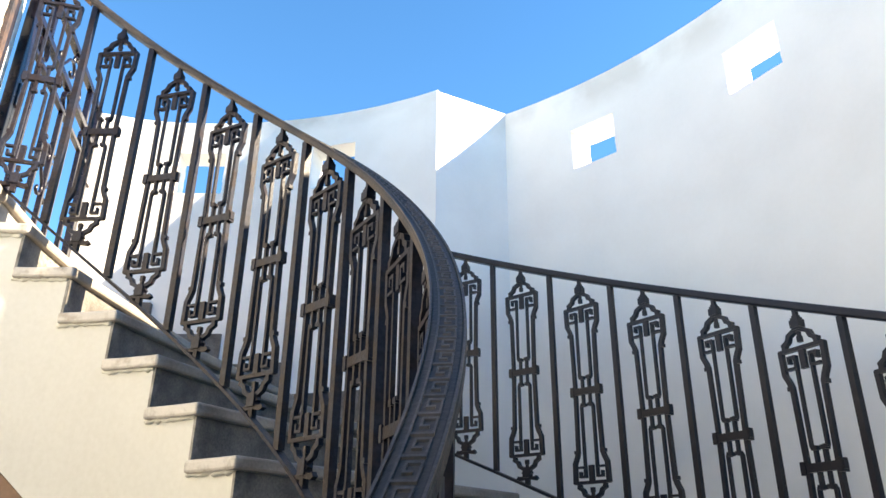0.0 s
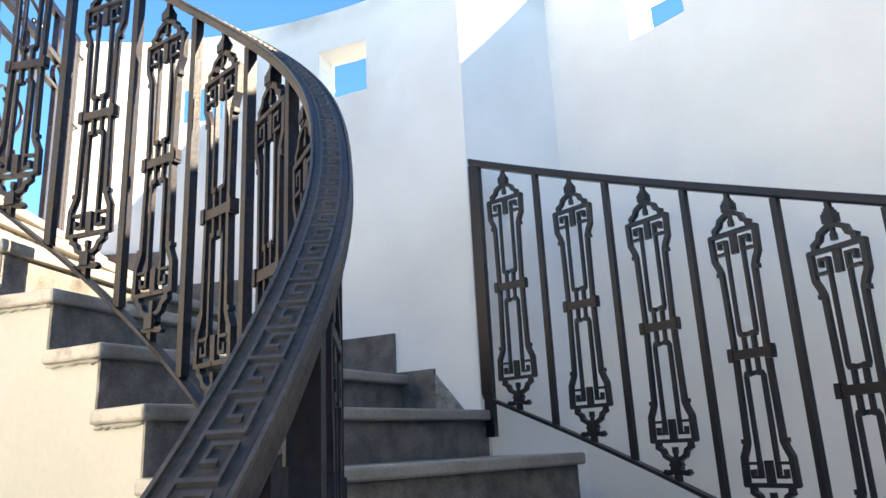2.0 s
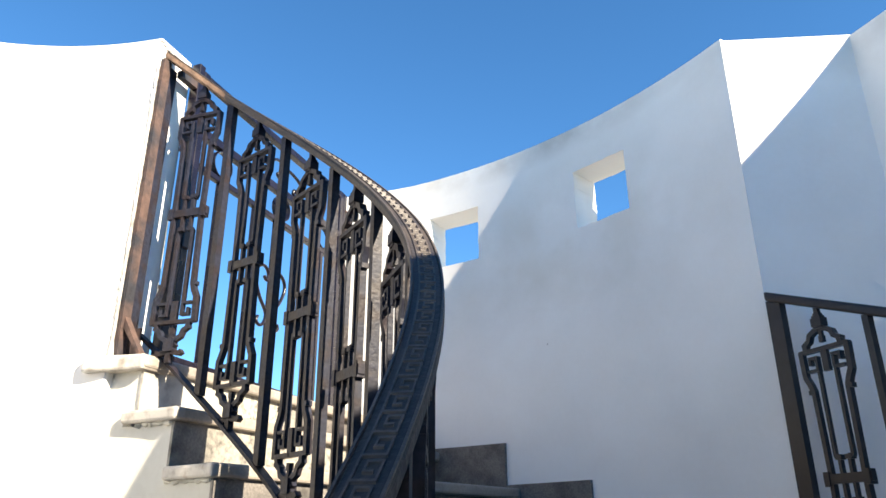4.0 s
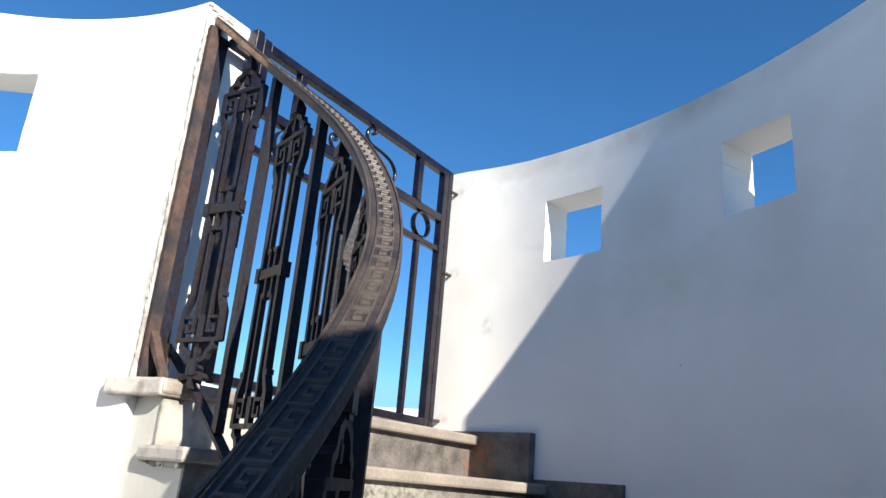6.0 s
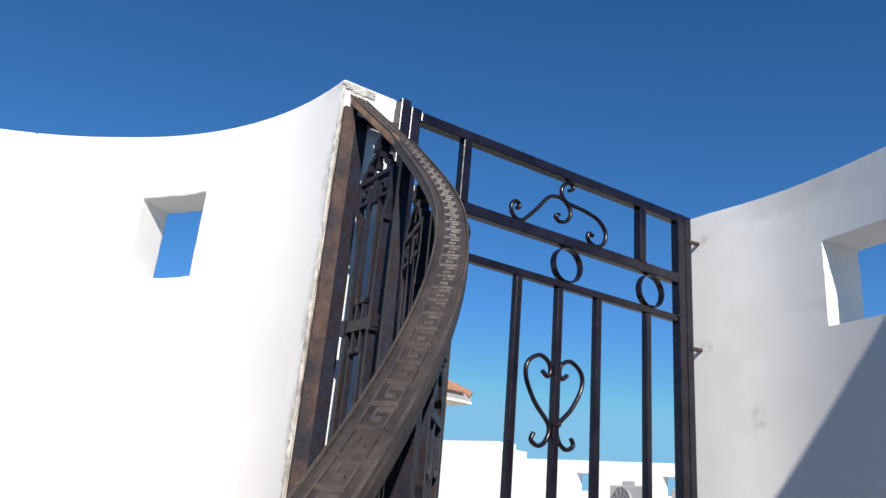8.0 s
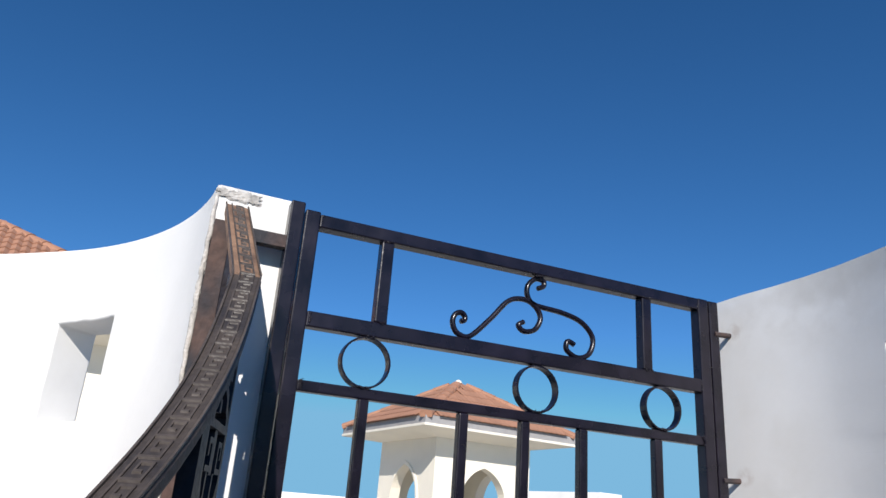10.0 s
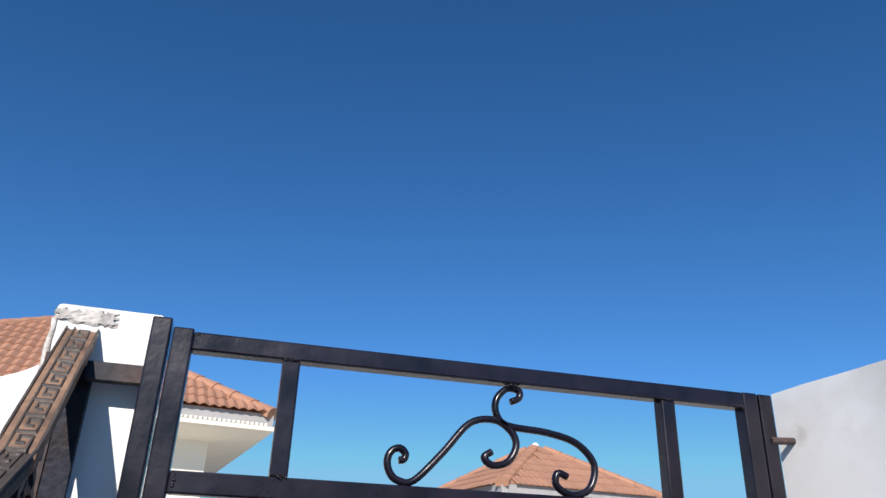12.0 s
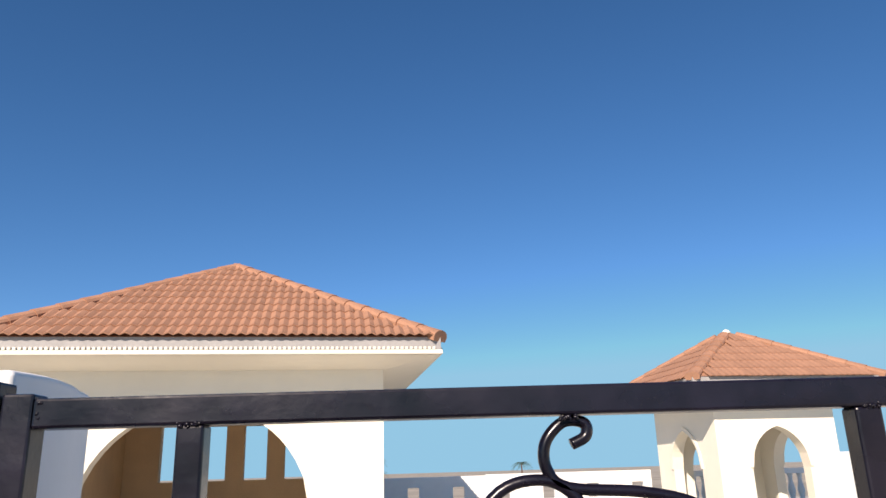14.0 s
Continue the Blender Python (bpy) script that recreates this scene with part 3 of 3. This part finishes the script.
def flow(points, n=6):
    """A smooth line through points."""
    pts = [Vector(p) for p in points]
    out = []
    for i in range(len(pts) - 1):
        p0, p1, p2, p3 = pts[max(i - 1, 0)], pts[i], pts[i + 1], pts[min(i + 2, len(pts) - 1)]
        for k in range(n):
            t = k / n
            out.append(0.5 * ((2 * p1) + (p2 - p0) * t + (2 * p0 - 5 * p1 + 4 * p2 - p3) * t * t + (3 * p1 - p0 - 3 * p2 + p3) * t ** 3))
    return out + [pts[-1]]


def scroll(name, points, rad=0.0062, shift=0.009):
    bm = bmesh.new()
    tube(bm, [(GX, p.x + shift, p.y) for p in flow(points)], rad, 8, 1.25, (1, 0, 0))
    return part(name, bm, GATE_IRON, gate, smooth=True)


scroll("scroll", [(1.842, 3.935), (1.850, 3.937), (1.852, 3.946), (1.843, 3.954), (1.830, 3.950), (1.823, 3.936), (1.826, 3.918), (1.840, 3.904), (1.868, 3.905), (1.916, 3.953), (1.961, 4.004), (2.005, 4.014), (2.035, 3.999), (2.046, 3.974), (2.031, 3.946), (2.003, 3.938), (1.988, 3.950), (2.001, 3.960)])
scroll("scroll", [(2.037, 4.048), (2.052, 4.056), (2.051, 4.069), (2.029, 4.070), (2.010, 4.050), (2.010, 4.024), (2.031, 4.006), (2.104, 4.000), (2.159, 3.986), (2.191, 3.953), (2.182, 3.913), (2.149, 3.898), (2.119, 3.912), (2.121, 3.933), (2.139, 3.928)])
for e in (1, -1):
    y = 2.019
    scroll("heart_scroll", [(y + e * d, z) for d, z in ((0.045, 3.487), (0.026, 3.474), (0.016, 3.492), (0.026, 3.516), (0.058, 3.528), (0.096, 3.503), (0.100, 3.460), (0.066, 3.398), (0.016, 3.345), (0.022, 3.305), (0.048, 3.286), (0.074, 3.298), (0.066, 3.318))], shift=-0.003)
gbar("fixed_post", 1.440, 1.470, 3.0, 4.125, 0.018)
gbar("fixed_post", Y1 + 0.005, Y1 + 0.035, 3.0, 4.108, 0.014)
for z in (4.02, 3.655, 3.06):
    bm = bmesh.new()
    tube(bm, [(0.012, Y1 + 0.02, z), (0.014, Y1 + 0.078, z + 0.003)], 0.007, 8)
    hinge = part("hinge_pin", bm, RUST, gate, "rusty hinge pin set in the wall")
gbar("keeper", Y0 - 0.004, Y0 + 0.03, 3.42, 3.52, 0.024)

# uneven weld seams at the joints
rnd = random.Random(11)
for y, z in ((1.662, 4.078), (1.662, 3.894), (2.352, 4.078), (2.352, 3.894), (1.512, 4.09), (1.512, 3.878), (1.512, 3.744), (2.514, 4.09), (2.514, 3.878), (2.514, 3.744), (1.641, 3.757), (1.641, 3.860), (2.047, 3.757), (2.397, 3.757), (2.019, 3.345), (2.039, 4.074)):
    bm = bmesh.new()
    upright_seam = y < 1.55 or y > 2.45
    for k in range(12):
        along, off = rnd.uniform(-0.013, 0.013), rnd.gauss(0, 0.0013)
        c = Vector((0.0146 + rnd.uniform(-0.001, 0.001), y + (off if upright_seam else along), z + (along if upright_seam else off)))
        rad = rnd.uniform(0.0014, 0.0030)
        made = bmesh.ops.create_icosphere(bm, subdivisions=1, radius=rad, matrix=Matrix.Translation(c))
        for v in made["verts"]:
            v.co += Vector((0, rnd.gauss(0, 0.0006), rnd.gauss(0, 0.0006)))
    part("weld_seam", bm, GATE_IRON, gate, smooth=True)

# crumbling mortar on the end of the round wall
rnd = random.Random(3)
for r0, r1, z0, z1, thick in ((1.292, 1.385, 4.100, 4.124, 0.0045), (1.287, 1.297, 3.82, 3.97, 0.003), (1.287, 1.297, 3.02, 3.25, 0.003)):
    bm = bmesh.new()
    nr, nz = (14, 6) if r1 - r0 > z1 - z0 else (4, 18)
    us = [r0 + (r1 - r0) * i / nr for i in range(nr + 1)]
    vs = [z0 + (z1 - z0) * i / nz for i in range(nz + 1)]

    def lump(lift):
        def place(u, v):
            edge = min(1.0, min(u - r0, r1 - u, v - z0, z1 - v) / 0.004)
            out = lift * (0.25 + 0.75 * max(0.0, edge)) * rnd.uniform(0.75, 1.1)
            return polar(u + rnd.gauss(0, 0.0012), 91.3, v + rnd.gauss(0, 0.0012)) + Vector((out if lift else -0.004, 0, 0))
        return place

    grid_solid(bm, us, vs, lambda u, v: min(u - r0, r1 - u, v - z0, z1 - v) > 0.0035 or rnd.random() > 0.45, lump(thick), lump(0.0))
    part("mortar_patch", bm, PATCH, wall_left, "rough grey mortar on the wall's end")

# small dings in the plaster
for a, z, w, h in ((84.9, 3.43, 0.006, 0.007), (84.1, 3.40, 0.005, 0.012), (82.6, 3.42, 0.003, 0.003), (67.6, 3.22, 0.004, 0.005)):
    bm = bmesh.new()
    rings = []
    for k, f in ((0, 1.0), (1, 0.75)):
        rings.append([polar(R_WALL - 0.0004 - 0.0008 * k, a + math.degrees(math.cos(q) * w * f * (1 + 0.3 * math.sin(3 * q + z))) / R_WALL, z + math.sin(q) * h * f) for q in (2 * math.pi * i / 9 for i in range(9))])
    loft(bm, rings)
    tagged(mesh_object("plaster_chip", bm, ACGREY), "small grey chip in the white wall plaster", "chip", "chips in the wall")

# ---------------------------------------------------------------- pavilions
def arch_wall(bm, half, x0, x1, z0, z1, a, rise, c=0.0):
    """A wall across y from -half to half, with an arch of half-width a centred on c, whose underside is rise(u - c)."""
    us = [-half, c - a] + [c - a + 2 * a * i / 28 for i in range(1, 28)] + [c + a, half]
    foot = rise(a * 0.99999)
    for i in range(len(us) - 1):
        u, v = us[i], us[i + 1]
        inside = abs((u + v) / 2 - c) < a
        zu = rise(max(-a * 0.99999, min(a * 0.99999, u - c))) if inside else z0
        zv = rise(max(-a * 0.99999, min(a * 0.99999, v - c))) if inside else z0
        pts = [(u, zu), (v, zv), (v, z1), (u, z1)]
        f = [bm.verts.new((x1, *p)) for p in pts]
        b = [bm.verts.new((x0, *p)) for p in pts]
        bm.faces.new(f)
        bm.faces.new(b[::-1])
        bm.faces.new((f[0], b[0], b[1], f[1]))
        bm.faces.new((f[3], f[2], b[2], b[3]))
        if i == 0:
            bm.faces.new((f[0], f[3], b[3], b[0]))
        if i == len(us) - 2:
            bm.faces.new((f[1], b[1], b[2], f[2]))
    for e in (1, -1):
        v = [bm.verts.new(p) for p in ((x1, c + e * a, z0), (x0, c + e * a, z0), (x0, c + e * a, foot), (x1, c + e * a, foot))]
        bm.faces.new(v)
    bmesh.ops.remove_doubles(bm, verts=bm.verts, dist=0.0005)


def tile_mesh(width, length, swell=0.8, lift_low=0.02):
    """A clay tile: a rolled strip with thickness; x across, y up the slope."""
    bm = bmesh.new()
    prof = [(-0.5, 0.0), (-0.38, 0.06), (-0.25, 0.115), (-0.12, 0.06), (0.0, 0.0), (0.12, 0.06), (0.25, 0.115), (0.38, 0.06), (0.5, 0.0)]
    rings = []
    for y, lift in ((0, lift_low), (length, 0.0)):
        top = [(x * width, y, z * width * swell + lift + 0.014) for x, z in prof]
        under = [(x * width, y, z * width * swell + lift) for x, z in reversed(prof)]
        rings.append(top + under)
    loft(bm, rings)
    me = bpy.data.meshes.new("tile")
    bmesh.ops.recalc_face_normals(bm, faces=bm.faces)
    bm.to_mesh(me)
    bm.free()
    me.materials.append(TILE)
    return me


def hip_mesh(length, rad):
    bm = bmesh.new()
    rings = []
    for y, k in ((0, 1.10), (length, 0.93)):
        qs = [math.pi * i / 6 for i in range(7)]
        rings.append([(math.cos(q) * rad * k, y, math.sin(q) * rad * 0.62 * k) for q in qs] + [(-rad * 0.9 * k, y, -0.06), (rad * 0.9 * k, y, -0.06)])
    loft(bm, rings)
    me = bpy.data.meshes.new("hip_tile")
    bmesh.ops.recalc_face_normals(bm, faces=bm.faces)
    bm.to_mesh(me)
    bm.free()
    me.materials.append(TILE)
    return me


def tiled_roof(thing, eave, z_eave, z_top, width, course, open_faces, swell=0.8):
    """A hip roof: boards, clay tiles row by row on four faces, hip tiles over the edges."""
    bm = bmesh.new()
    loft(bm, [[(s * eave, q * eave, z_eave) for s, q in ((1, 1), (-1, 1), (-1, -1), (1, -1))], [(s * 0.02, q * 0.02, z_top) for s, q in ((1, 1), (-1, 1), (-1, -1), (1, -1))]])
    deck = part("roof", bm, TILE, thing, "terracotta tiled hip roof")
    slope = math.hypot(eave, z_top - z_eave)
    pitch = math.atan2(z_top - z_eave, eave)
    me = tile_mesh(width, course * 1.12, swell, 0.020 if swell > 0.6 else 0.010)
    rest = bmesh.new()
    for face in range(4):
        spin = Matrix.Rotation(face * math.pi / 2, 4, "Z")
        # x across the face, y up the slope, z out of it
        base = spin @ Matrix.Translation((eave + 0.02, 0, z_eave + 0.004)) @ Matrix.Rotation(math.pi / 2, 4, "Z") @ Matrix.Rotation(pitch, 4, "X")
        for row in range(int(slope / course) + 1):
            y = row * course - 0.04
            half = eave * (1 - (y + course * 0.7) / slope)
            if half < width * 0.4:
                continue
            n = int((half - width * 0.30) / width)
            for i in range(-n, n + 1):
                m = base @ Matrix.Translation((i * width, y, 0.002 * ((i * 7 + row * 3) % 3))) @ Matrix.Rotation(0.012 * (((i * 13 + row * 29) % 7) / 3 - 1), 4, "Z")
                if face in open_faces:
                    shared("tile", me, m, deck)
                else:
                    rest.from_mesh(me)
                    bmesh.ops.transform(rest, matrix=m, verts=rest.verts[-36:])
    if rest.verts:
        tagged(part("tile_field", rest, TILE, deck), kind="stuff")
    else:
        rest.free()
    hip_len = math.hypot(eave * math.sqrt(2), z_top - z_eave)
    hm = hip_mesh(0.37, 0.118)
    for k in range(4):
        q = math.pi / 4 + k * math.pi / 2
        base = Matrix.Translation((math.cos(q) * eave * math.sqrt(2), math.sin(q) * eave * math.sqrt(2), z_eave - 0.008)) @ Matrix.Rotation(q + math.pi / 2, 4, "Z") @ Matrix.Rotation(math.atan2(z_top - z_eave, eave * math.sqrt(2)), 4, "X")
        n = int((hip_len - 0.34) / 0.32)
        for i in range(n + 1):
            shared("hip_tile", hm, base @ Matrix.Translation((0, i * 0.32 + 0.02, 0.004)), deck)
    bm = bmesh.new()
    tube(bm, [(0, 0, z_top - 0.02), (0, 0, z_top + 0.03), (0, 0, z_top + 0.05)], [0.09, 0.06, 0.03], 10)
    part("cap", bm, CREAM, deck, "pale mortar cap")


def eaves(thing, eave, wall, z_eave, material, dentils):
    bm = bmesh.new()
    r0 = eave - 0.012
    box(bm, -r0, r0, -r0, r0, z_eave - 0.15, z_eave - 0.002)
    part("fascia", bm, SHADED_FASCIA, thing, "eaves board, greyed for the roof's shade")
    bm = bmesh.new()
    r0 = eave + 0.008
    box(bm, -r0, r0, -r0, r0, z_eave - 0.205, z_eave - 0.152)
    softened(part("moulding", bm, material, thing, "white moulding under the eaves board"), 0.01)
    bm = bmesh.new()
    loft(bm, [[(s * r, q * r, z) for s, q in ((1, 1), (-1, 1), (-1, -1), (1, -1))] for r, z in ((wall + 0.04, z_eave - 0.30), (eave - 0.05, z_eave - 0.207))])
    part("soffit", bm, material, thing)
    if dentils:
        bm = bmesh.new()
        n = int(2 * (eave - 0.04) / 0.055)
        for face in range(4):
            m = Matrix.Rotation(face * math.pi / 2, 4, "Z")
            for i in range(n):
                y = -eave + 0.06 + i * 0.055
                box(bm, eave - 0.014, eave + 0.012, y, y + 0.03, z_eave - 0.149, z_eave - 0.118, m)
        tagged(part("dentil_course", bm, material, thing), kind="stuff")


def side(thing, i, bm, name, material, label=""):
    ob = part(name, bm, material, thing, label)
    ob.matrix_basis = Matrix.Rotation(i * math.pi / 2, 4, "Z")
    return ob


# the large pavilion: a round arch in front, four tall windows behind, tan inside
big = tagged(new("large_pavilion"), "cream roof pavilion with a round arch and tiled hip roof", "pavilion")
big.matrix_basis = Matrix.Translation((-10.39, -1.01, 0)) @ Matrix.Rotation(radians(8.2), 4, "Z")
BE, BW, BZ = 2.755, 2.10, 5.577
for i in range(4):
    bm = bmesh.new()
    if i == 0:
        arch_wall(bm, BW, BW - 0.22, BW, 2.99, BZ - 0.29, 1.36, lambda u: 3.50 + math.sqrt(max(0.0, 1.36 ** 2 - u * u)), -0.13)
    elif i == 2:
        wins = [(-1.13, -0.75), (-0.45, -0.07), (0.23, 0.60), (0.92, 1.30)]
        us = sorted({-BW, BW, *[v for w in wins for v in w]})
        grid_solid(bm, us, [2.99, 3.97, 4.87, BZ - 0.29], lambda u, v: not (3.97 < v < 4.87 and any(w[0] < u < w[1] for w in wins)), lambda u, v: (BW - 0.22, u, v), lambda u, v: (BW, u, v))
    else:
        box(bm, BW - 0.22, BW, -BW + 0.22, BW - 0.22, 2.99, BZ - 0.29)
    side(big, i, bm, "wall", CREAM if i != 2 else TAN)
for i in (1, 3):
    bm = bmesh.new()
    box(bm, BW - 0.245, BW - 0.222, -BW + 0.24, BW - 0.24, 2.99, BZ - 0.31)
    side(big, i, bm, "lining", TAN, "tan painted inner wall")
bm = bmesh.new()
box(bm, -BW + 0.1, BW - 0.1, -BW + 0.1, BW - 0.1, BZ - 0.31, BZ - 0.27)
part("inner_ceiling", bm, TAN, big)
eaves(big, BE, BW, BZ, CREAM, True)
tiled_roof(big, BE, BZ, 7.165, 0.23, 0.29, (0,), 1.0)

# the small pavilion: pointed arches on all sides
small = tagged(new("small_pavilion"), "cream roof pavilion with pointed arches and a tiled roof", "pavilion")
small.matrix_basis = Matrix.Translation((-13.60, 7.91, 0)) @ Matrix.Rotation(radians(8.4), 4, "Z")
SE, SW, SZ = 1.85, 1.165, 5.418


def pointed(a, spring, apex):
    h = apex - spring
    rad = (a * a + h * h) / (2 * a)
    return lambda u: spring + math.sqrt(max(0.0, rad * rad - (abs(u) + rad - a) ** 2))


for i in range(4):
    bm = bmesh.new()
    arch_wall(bm, SW if i % 2 == 0 else SW - 0.2, SW - 0.2, SW, 2.99, SZ - 0.29, 0.55, pointed(0.55, 3.92, 4.62))
    side(small, i, bm, "wall", CREAM)
    bm = bmesh.new()
    f, g = pointed(0.605, 3.92, 4.69), pointed(0.55, 3.92, 4.62)
    qs = [-1 + i / 12 for i in range(25)]
    rings = [[(SW + d, q * w, (h(q * w * 0.9999))) for d in (0.0, 0.03) for w, h in ((0.55, g), (0.605, f))] for q in qs]
    loft(bm, [[r[0], r[1], r[3], r[2]] for r in rings])
    side(small, i, bm, "arch_trim", CREAM)
bm = bmesh.new()
box(bm, -SW + 0.05, SW - 0.05, -SW + 0.05, SW - 0.05, SZ - 0.32, SZ - 0.28)
part("inner_ceiling", bm, CREAM, small)
eaves(small, SE, SW, SZ, CREAM, False)
tiled_roof(small, SE, SZ, 6.51, 0.24, 0.33, (0, 3), 0.3)

# white balustrade behind the small pavilion's arches
rail_thing = tagged(new("balustrade"), "white turned balustrade beyond the pavilion's arches", "balustrade")
rail_thing.matrix_basis = Matrix.Translation((-16.6, 9.4, -0.27)) @ Matrix.Rotation(radians(9), 4, "Z")
bm = bmesh.new()
box(bm, -0.1, 0.1, -2.0, 2.0, 4.02, 4.14)
part("coping", bm, PLASTER, rail_thing)
bm = bmesh.new()
box(bm, -0.1, 0.1, -2.0, 2.0, 3.0, 3.42)
part("plinth", bm, PLASTER, rail_thing)
bm = bmesh.new()
tube(bm, [(0, 0, z) for z in (0, 0.06, 0.12, 0.24, 0.36, 0.48, 0.54, 0.60)], [0.07, 0.05, 0.06, 0.085, 0.06, 0.04, 0.055, 0.065], 8)
ball = part("baluster", bm, PLASTER, rail_thing, smooth=True)
ball.matrix_basis = Matrix.Translation((0, -1.8, 3.42))
for i in range(1, 16):
    shared("baluster", ball.data, Matrix.Translation((0, -1.8 + i * 0.24, 3.42)), rail_thing)

# ---------------------------------------------------------------- parapets beyond
def parapet(name, origin, turn, length, top, holes, label, thick=0.16, material=None):
    """A straight parapet from an origin, with small square openings (start, width, z0, z1)."""
    bm = bmesh.new()
    us = sorted({0.0, length, *[v for h in holes for v in (h[0], h[0] + h[1])]})
    vs = sorted({2.99, top, *[v for h in holes for v in (h[2], h[3])]})
    grid_solid(bm, us, vs, lambda u, v: not any(h[0] < u < h[0] + h[1] and h[2] < v < h[3] for h in holes), lambda u, v: (u, 0, v), lambda u, v: (u, thick, v))
    ob = mesh_object(name, bm, material or PLASTER)
    ob.matrix_basis = Matrix.Translation((*origin, 0)) @ Matrix.Rotation(radians(turn), 4, "Z")
    softened(ob, 0.01)
    return tagged(ob, label, kind="structure")


def row(first, step, n, w, z0, z1):
    return [(first + i * step, w, z0, z1) for i in range(n)]


WHITE_WALL = "white plastered roof parapet with small square openings"
parapet("parapet_west", (-15.5, 6.62), -90, 3.5, 3.93, row(0.18, 0.94, 4, 0.24, 3.42, 3.70), WHITE_WALL)
parapet("parapet_southwest", (-15.52, 3.12), -90, 9.0, 3.91, row(0.45, 0.95, 3, 0.24, 3.42, 3.70), WHITE_WALL)
parapet("parapet_north", (-8.05, 8.05), 15, 12.0, 3.87, row(1.26, 1.35, 6, 0.24, 3.45, 3.69), WHITE_WALL)
parapet("parapet_block", (-9.73, 7.56), 15, 1.55, 4.12, [], "white plastered raised block on the parapet", 0.5)
parapet("parapet_step", (-8.225, 7.965), 15, 0.36, 3.99, [], "white plastered stepped end of the parapet", 0.3)

# ---------------------------------------------------------------- air conditioners
def air_conditioner(place, turn):
    thing = tagged(new("air_conditioner"), "grey outdoor air-conditioning unit against the white parapet", "air conditioner", "air conditioners")
    thing.matrix_basis = Matrix.Translation(place) @ Matrix.Rotation(radians(turn), 4, "Z")
    bm = bmesh.new()
    box(bm, -0.37, 0.37, -0.14, 0.14, 0.06, 0.54)
    body = softened(part("casing", bm, ACGREY, thing), 0.02)
    bm = bmesh.new()
    tube(bm, [(-0.08, -0.14, 0.30), (-0.08, -0.158, 0.30)], [0.225, 0.215], 28, 1.0, (1, 0, 0))
    part("fan_shroud", bm, FAN, thing, "round grey fan opening", smooth=False)
    for k in range(4):
        bm = bmesh.new()
        rr = 0.05 + 0.055 * k
        tube(bm, [(-0.08 + rr * math.cos(q), -0.166, 0.30 + rr * math.sin(q)) for q in (2 * math.pi * i / 24 for i in range(24))], 0.004, 5, 1.0, (0, 1, 0), closed=True)
        part("guard_ring", bm, FAN, thing)
    for k in range(6):
        q = math.pi * k / 6
        bm = bmesh.new()
        tube(bm, [(-0.08 - 0.22 * math.cos(q), -0.172, 0.30 - 0.22 * math.sin(q)), (-0.08 + 0.22 * math.cos(q), -0.172, 0.30 + 0.22 * math.sin(q))], 0.004, 5, 1.0, (0, 1, 0))
        part("guard_bar", bm, FAN, thing)
    bm = bmesh.new()
    box(bm, -0.16, 0.12, -0.09, 0.09, 0.541, 0.60)
    softened(part("top_box", bm, ACGREY, thing), 0.01)
    for x in (-0.28, 0.28):
        bm = bmesh.new()
        box(bm, x - 0.03, x + 0.03, -0.15, 0.15, 0.0, 0.06)
        part("foot", bm, DARK, thing)
    return thing


NORTH = Matrix.Translation((-8.05, 8.05, 0)) @ Matrix.Rotation(radians(15), 4, "Z")
for u in (2.38, 3.27):
    air_conditioner(NORTH @ Vector((u, -0.33, 2.995)), -10)

# ---------------------------------------------------------------- under the stair
bm = bmesh.new()
rings = []
for i in range(25):
    u = 44 + 3 * i
    top = nosing(u) - 0.742
    rings.append([polar(1.34, u, 0.03), polar(1.40, u, 0.03), polar(1.40, u, top), polar(1.34, u, top)])
loft(bm, rings)
tagged(mesh_object("understair_panel", bm, BROWN), "brown painted curved panel under the stair", kind="structure")

# ---------------------------------------------------------------- far palms
def palm(place, tall, seed):
    rnd = random.Random(seed)
    thing = tagged(new("palm_tree"), "distant date palm with a tapered trunk and drooping fronds", "palm tree", "distant palms")
    thing.matrix_basis = Matrix.Translation(place)
    bm = bmesh.new()
    tube(bm, [(0.02 * z * math.sin(z), 0, z) for z in (0, tall * 0.3, tall * 0.6, tall)], [0.26, 0.2, 0.17, 0.15], 8)
    part("trunk", bm, BROWN, thing)
    bm = bmesh.new()
    for i in range(26):
        q, lift = rnd.uniform(0, 6.28), rnd.uniform(-0.4, 1.1)
        d = Vector((math.cos(q), math.sin(q), 0))
        n = 7
        spine = [Vector((0, 0, tall)) + d * (2.4 * k / n) + Vector((0, 0, lift * (k / n) - 1.5 * (k / n) ** 2)) for k in range(n + 1)]
        sidev = Vector((-d.y, d.x, 0))
        for k in range(n):
            for e in (1, -1):
                a, b = spine[k], spine[k + 1]
                w = 0.42 * (1 - k / (n + 2))
                v = [bm.verts.new(p) for p in (a, (a + b) / 2, b + sidev * e * w - Vector((0, 0, 0.16)))]
                bm.faces.new(v)
    part("crown", bm, LEAF, thing)


palm((-172.0, 23.3, -0.25), 5.8, 1)
palm((-250.0, -13.0, -0.25), 4.7, 2)
palm((-190.0, -10.2, -0.25), 7.6, 2)
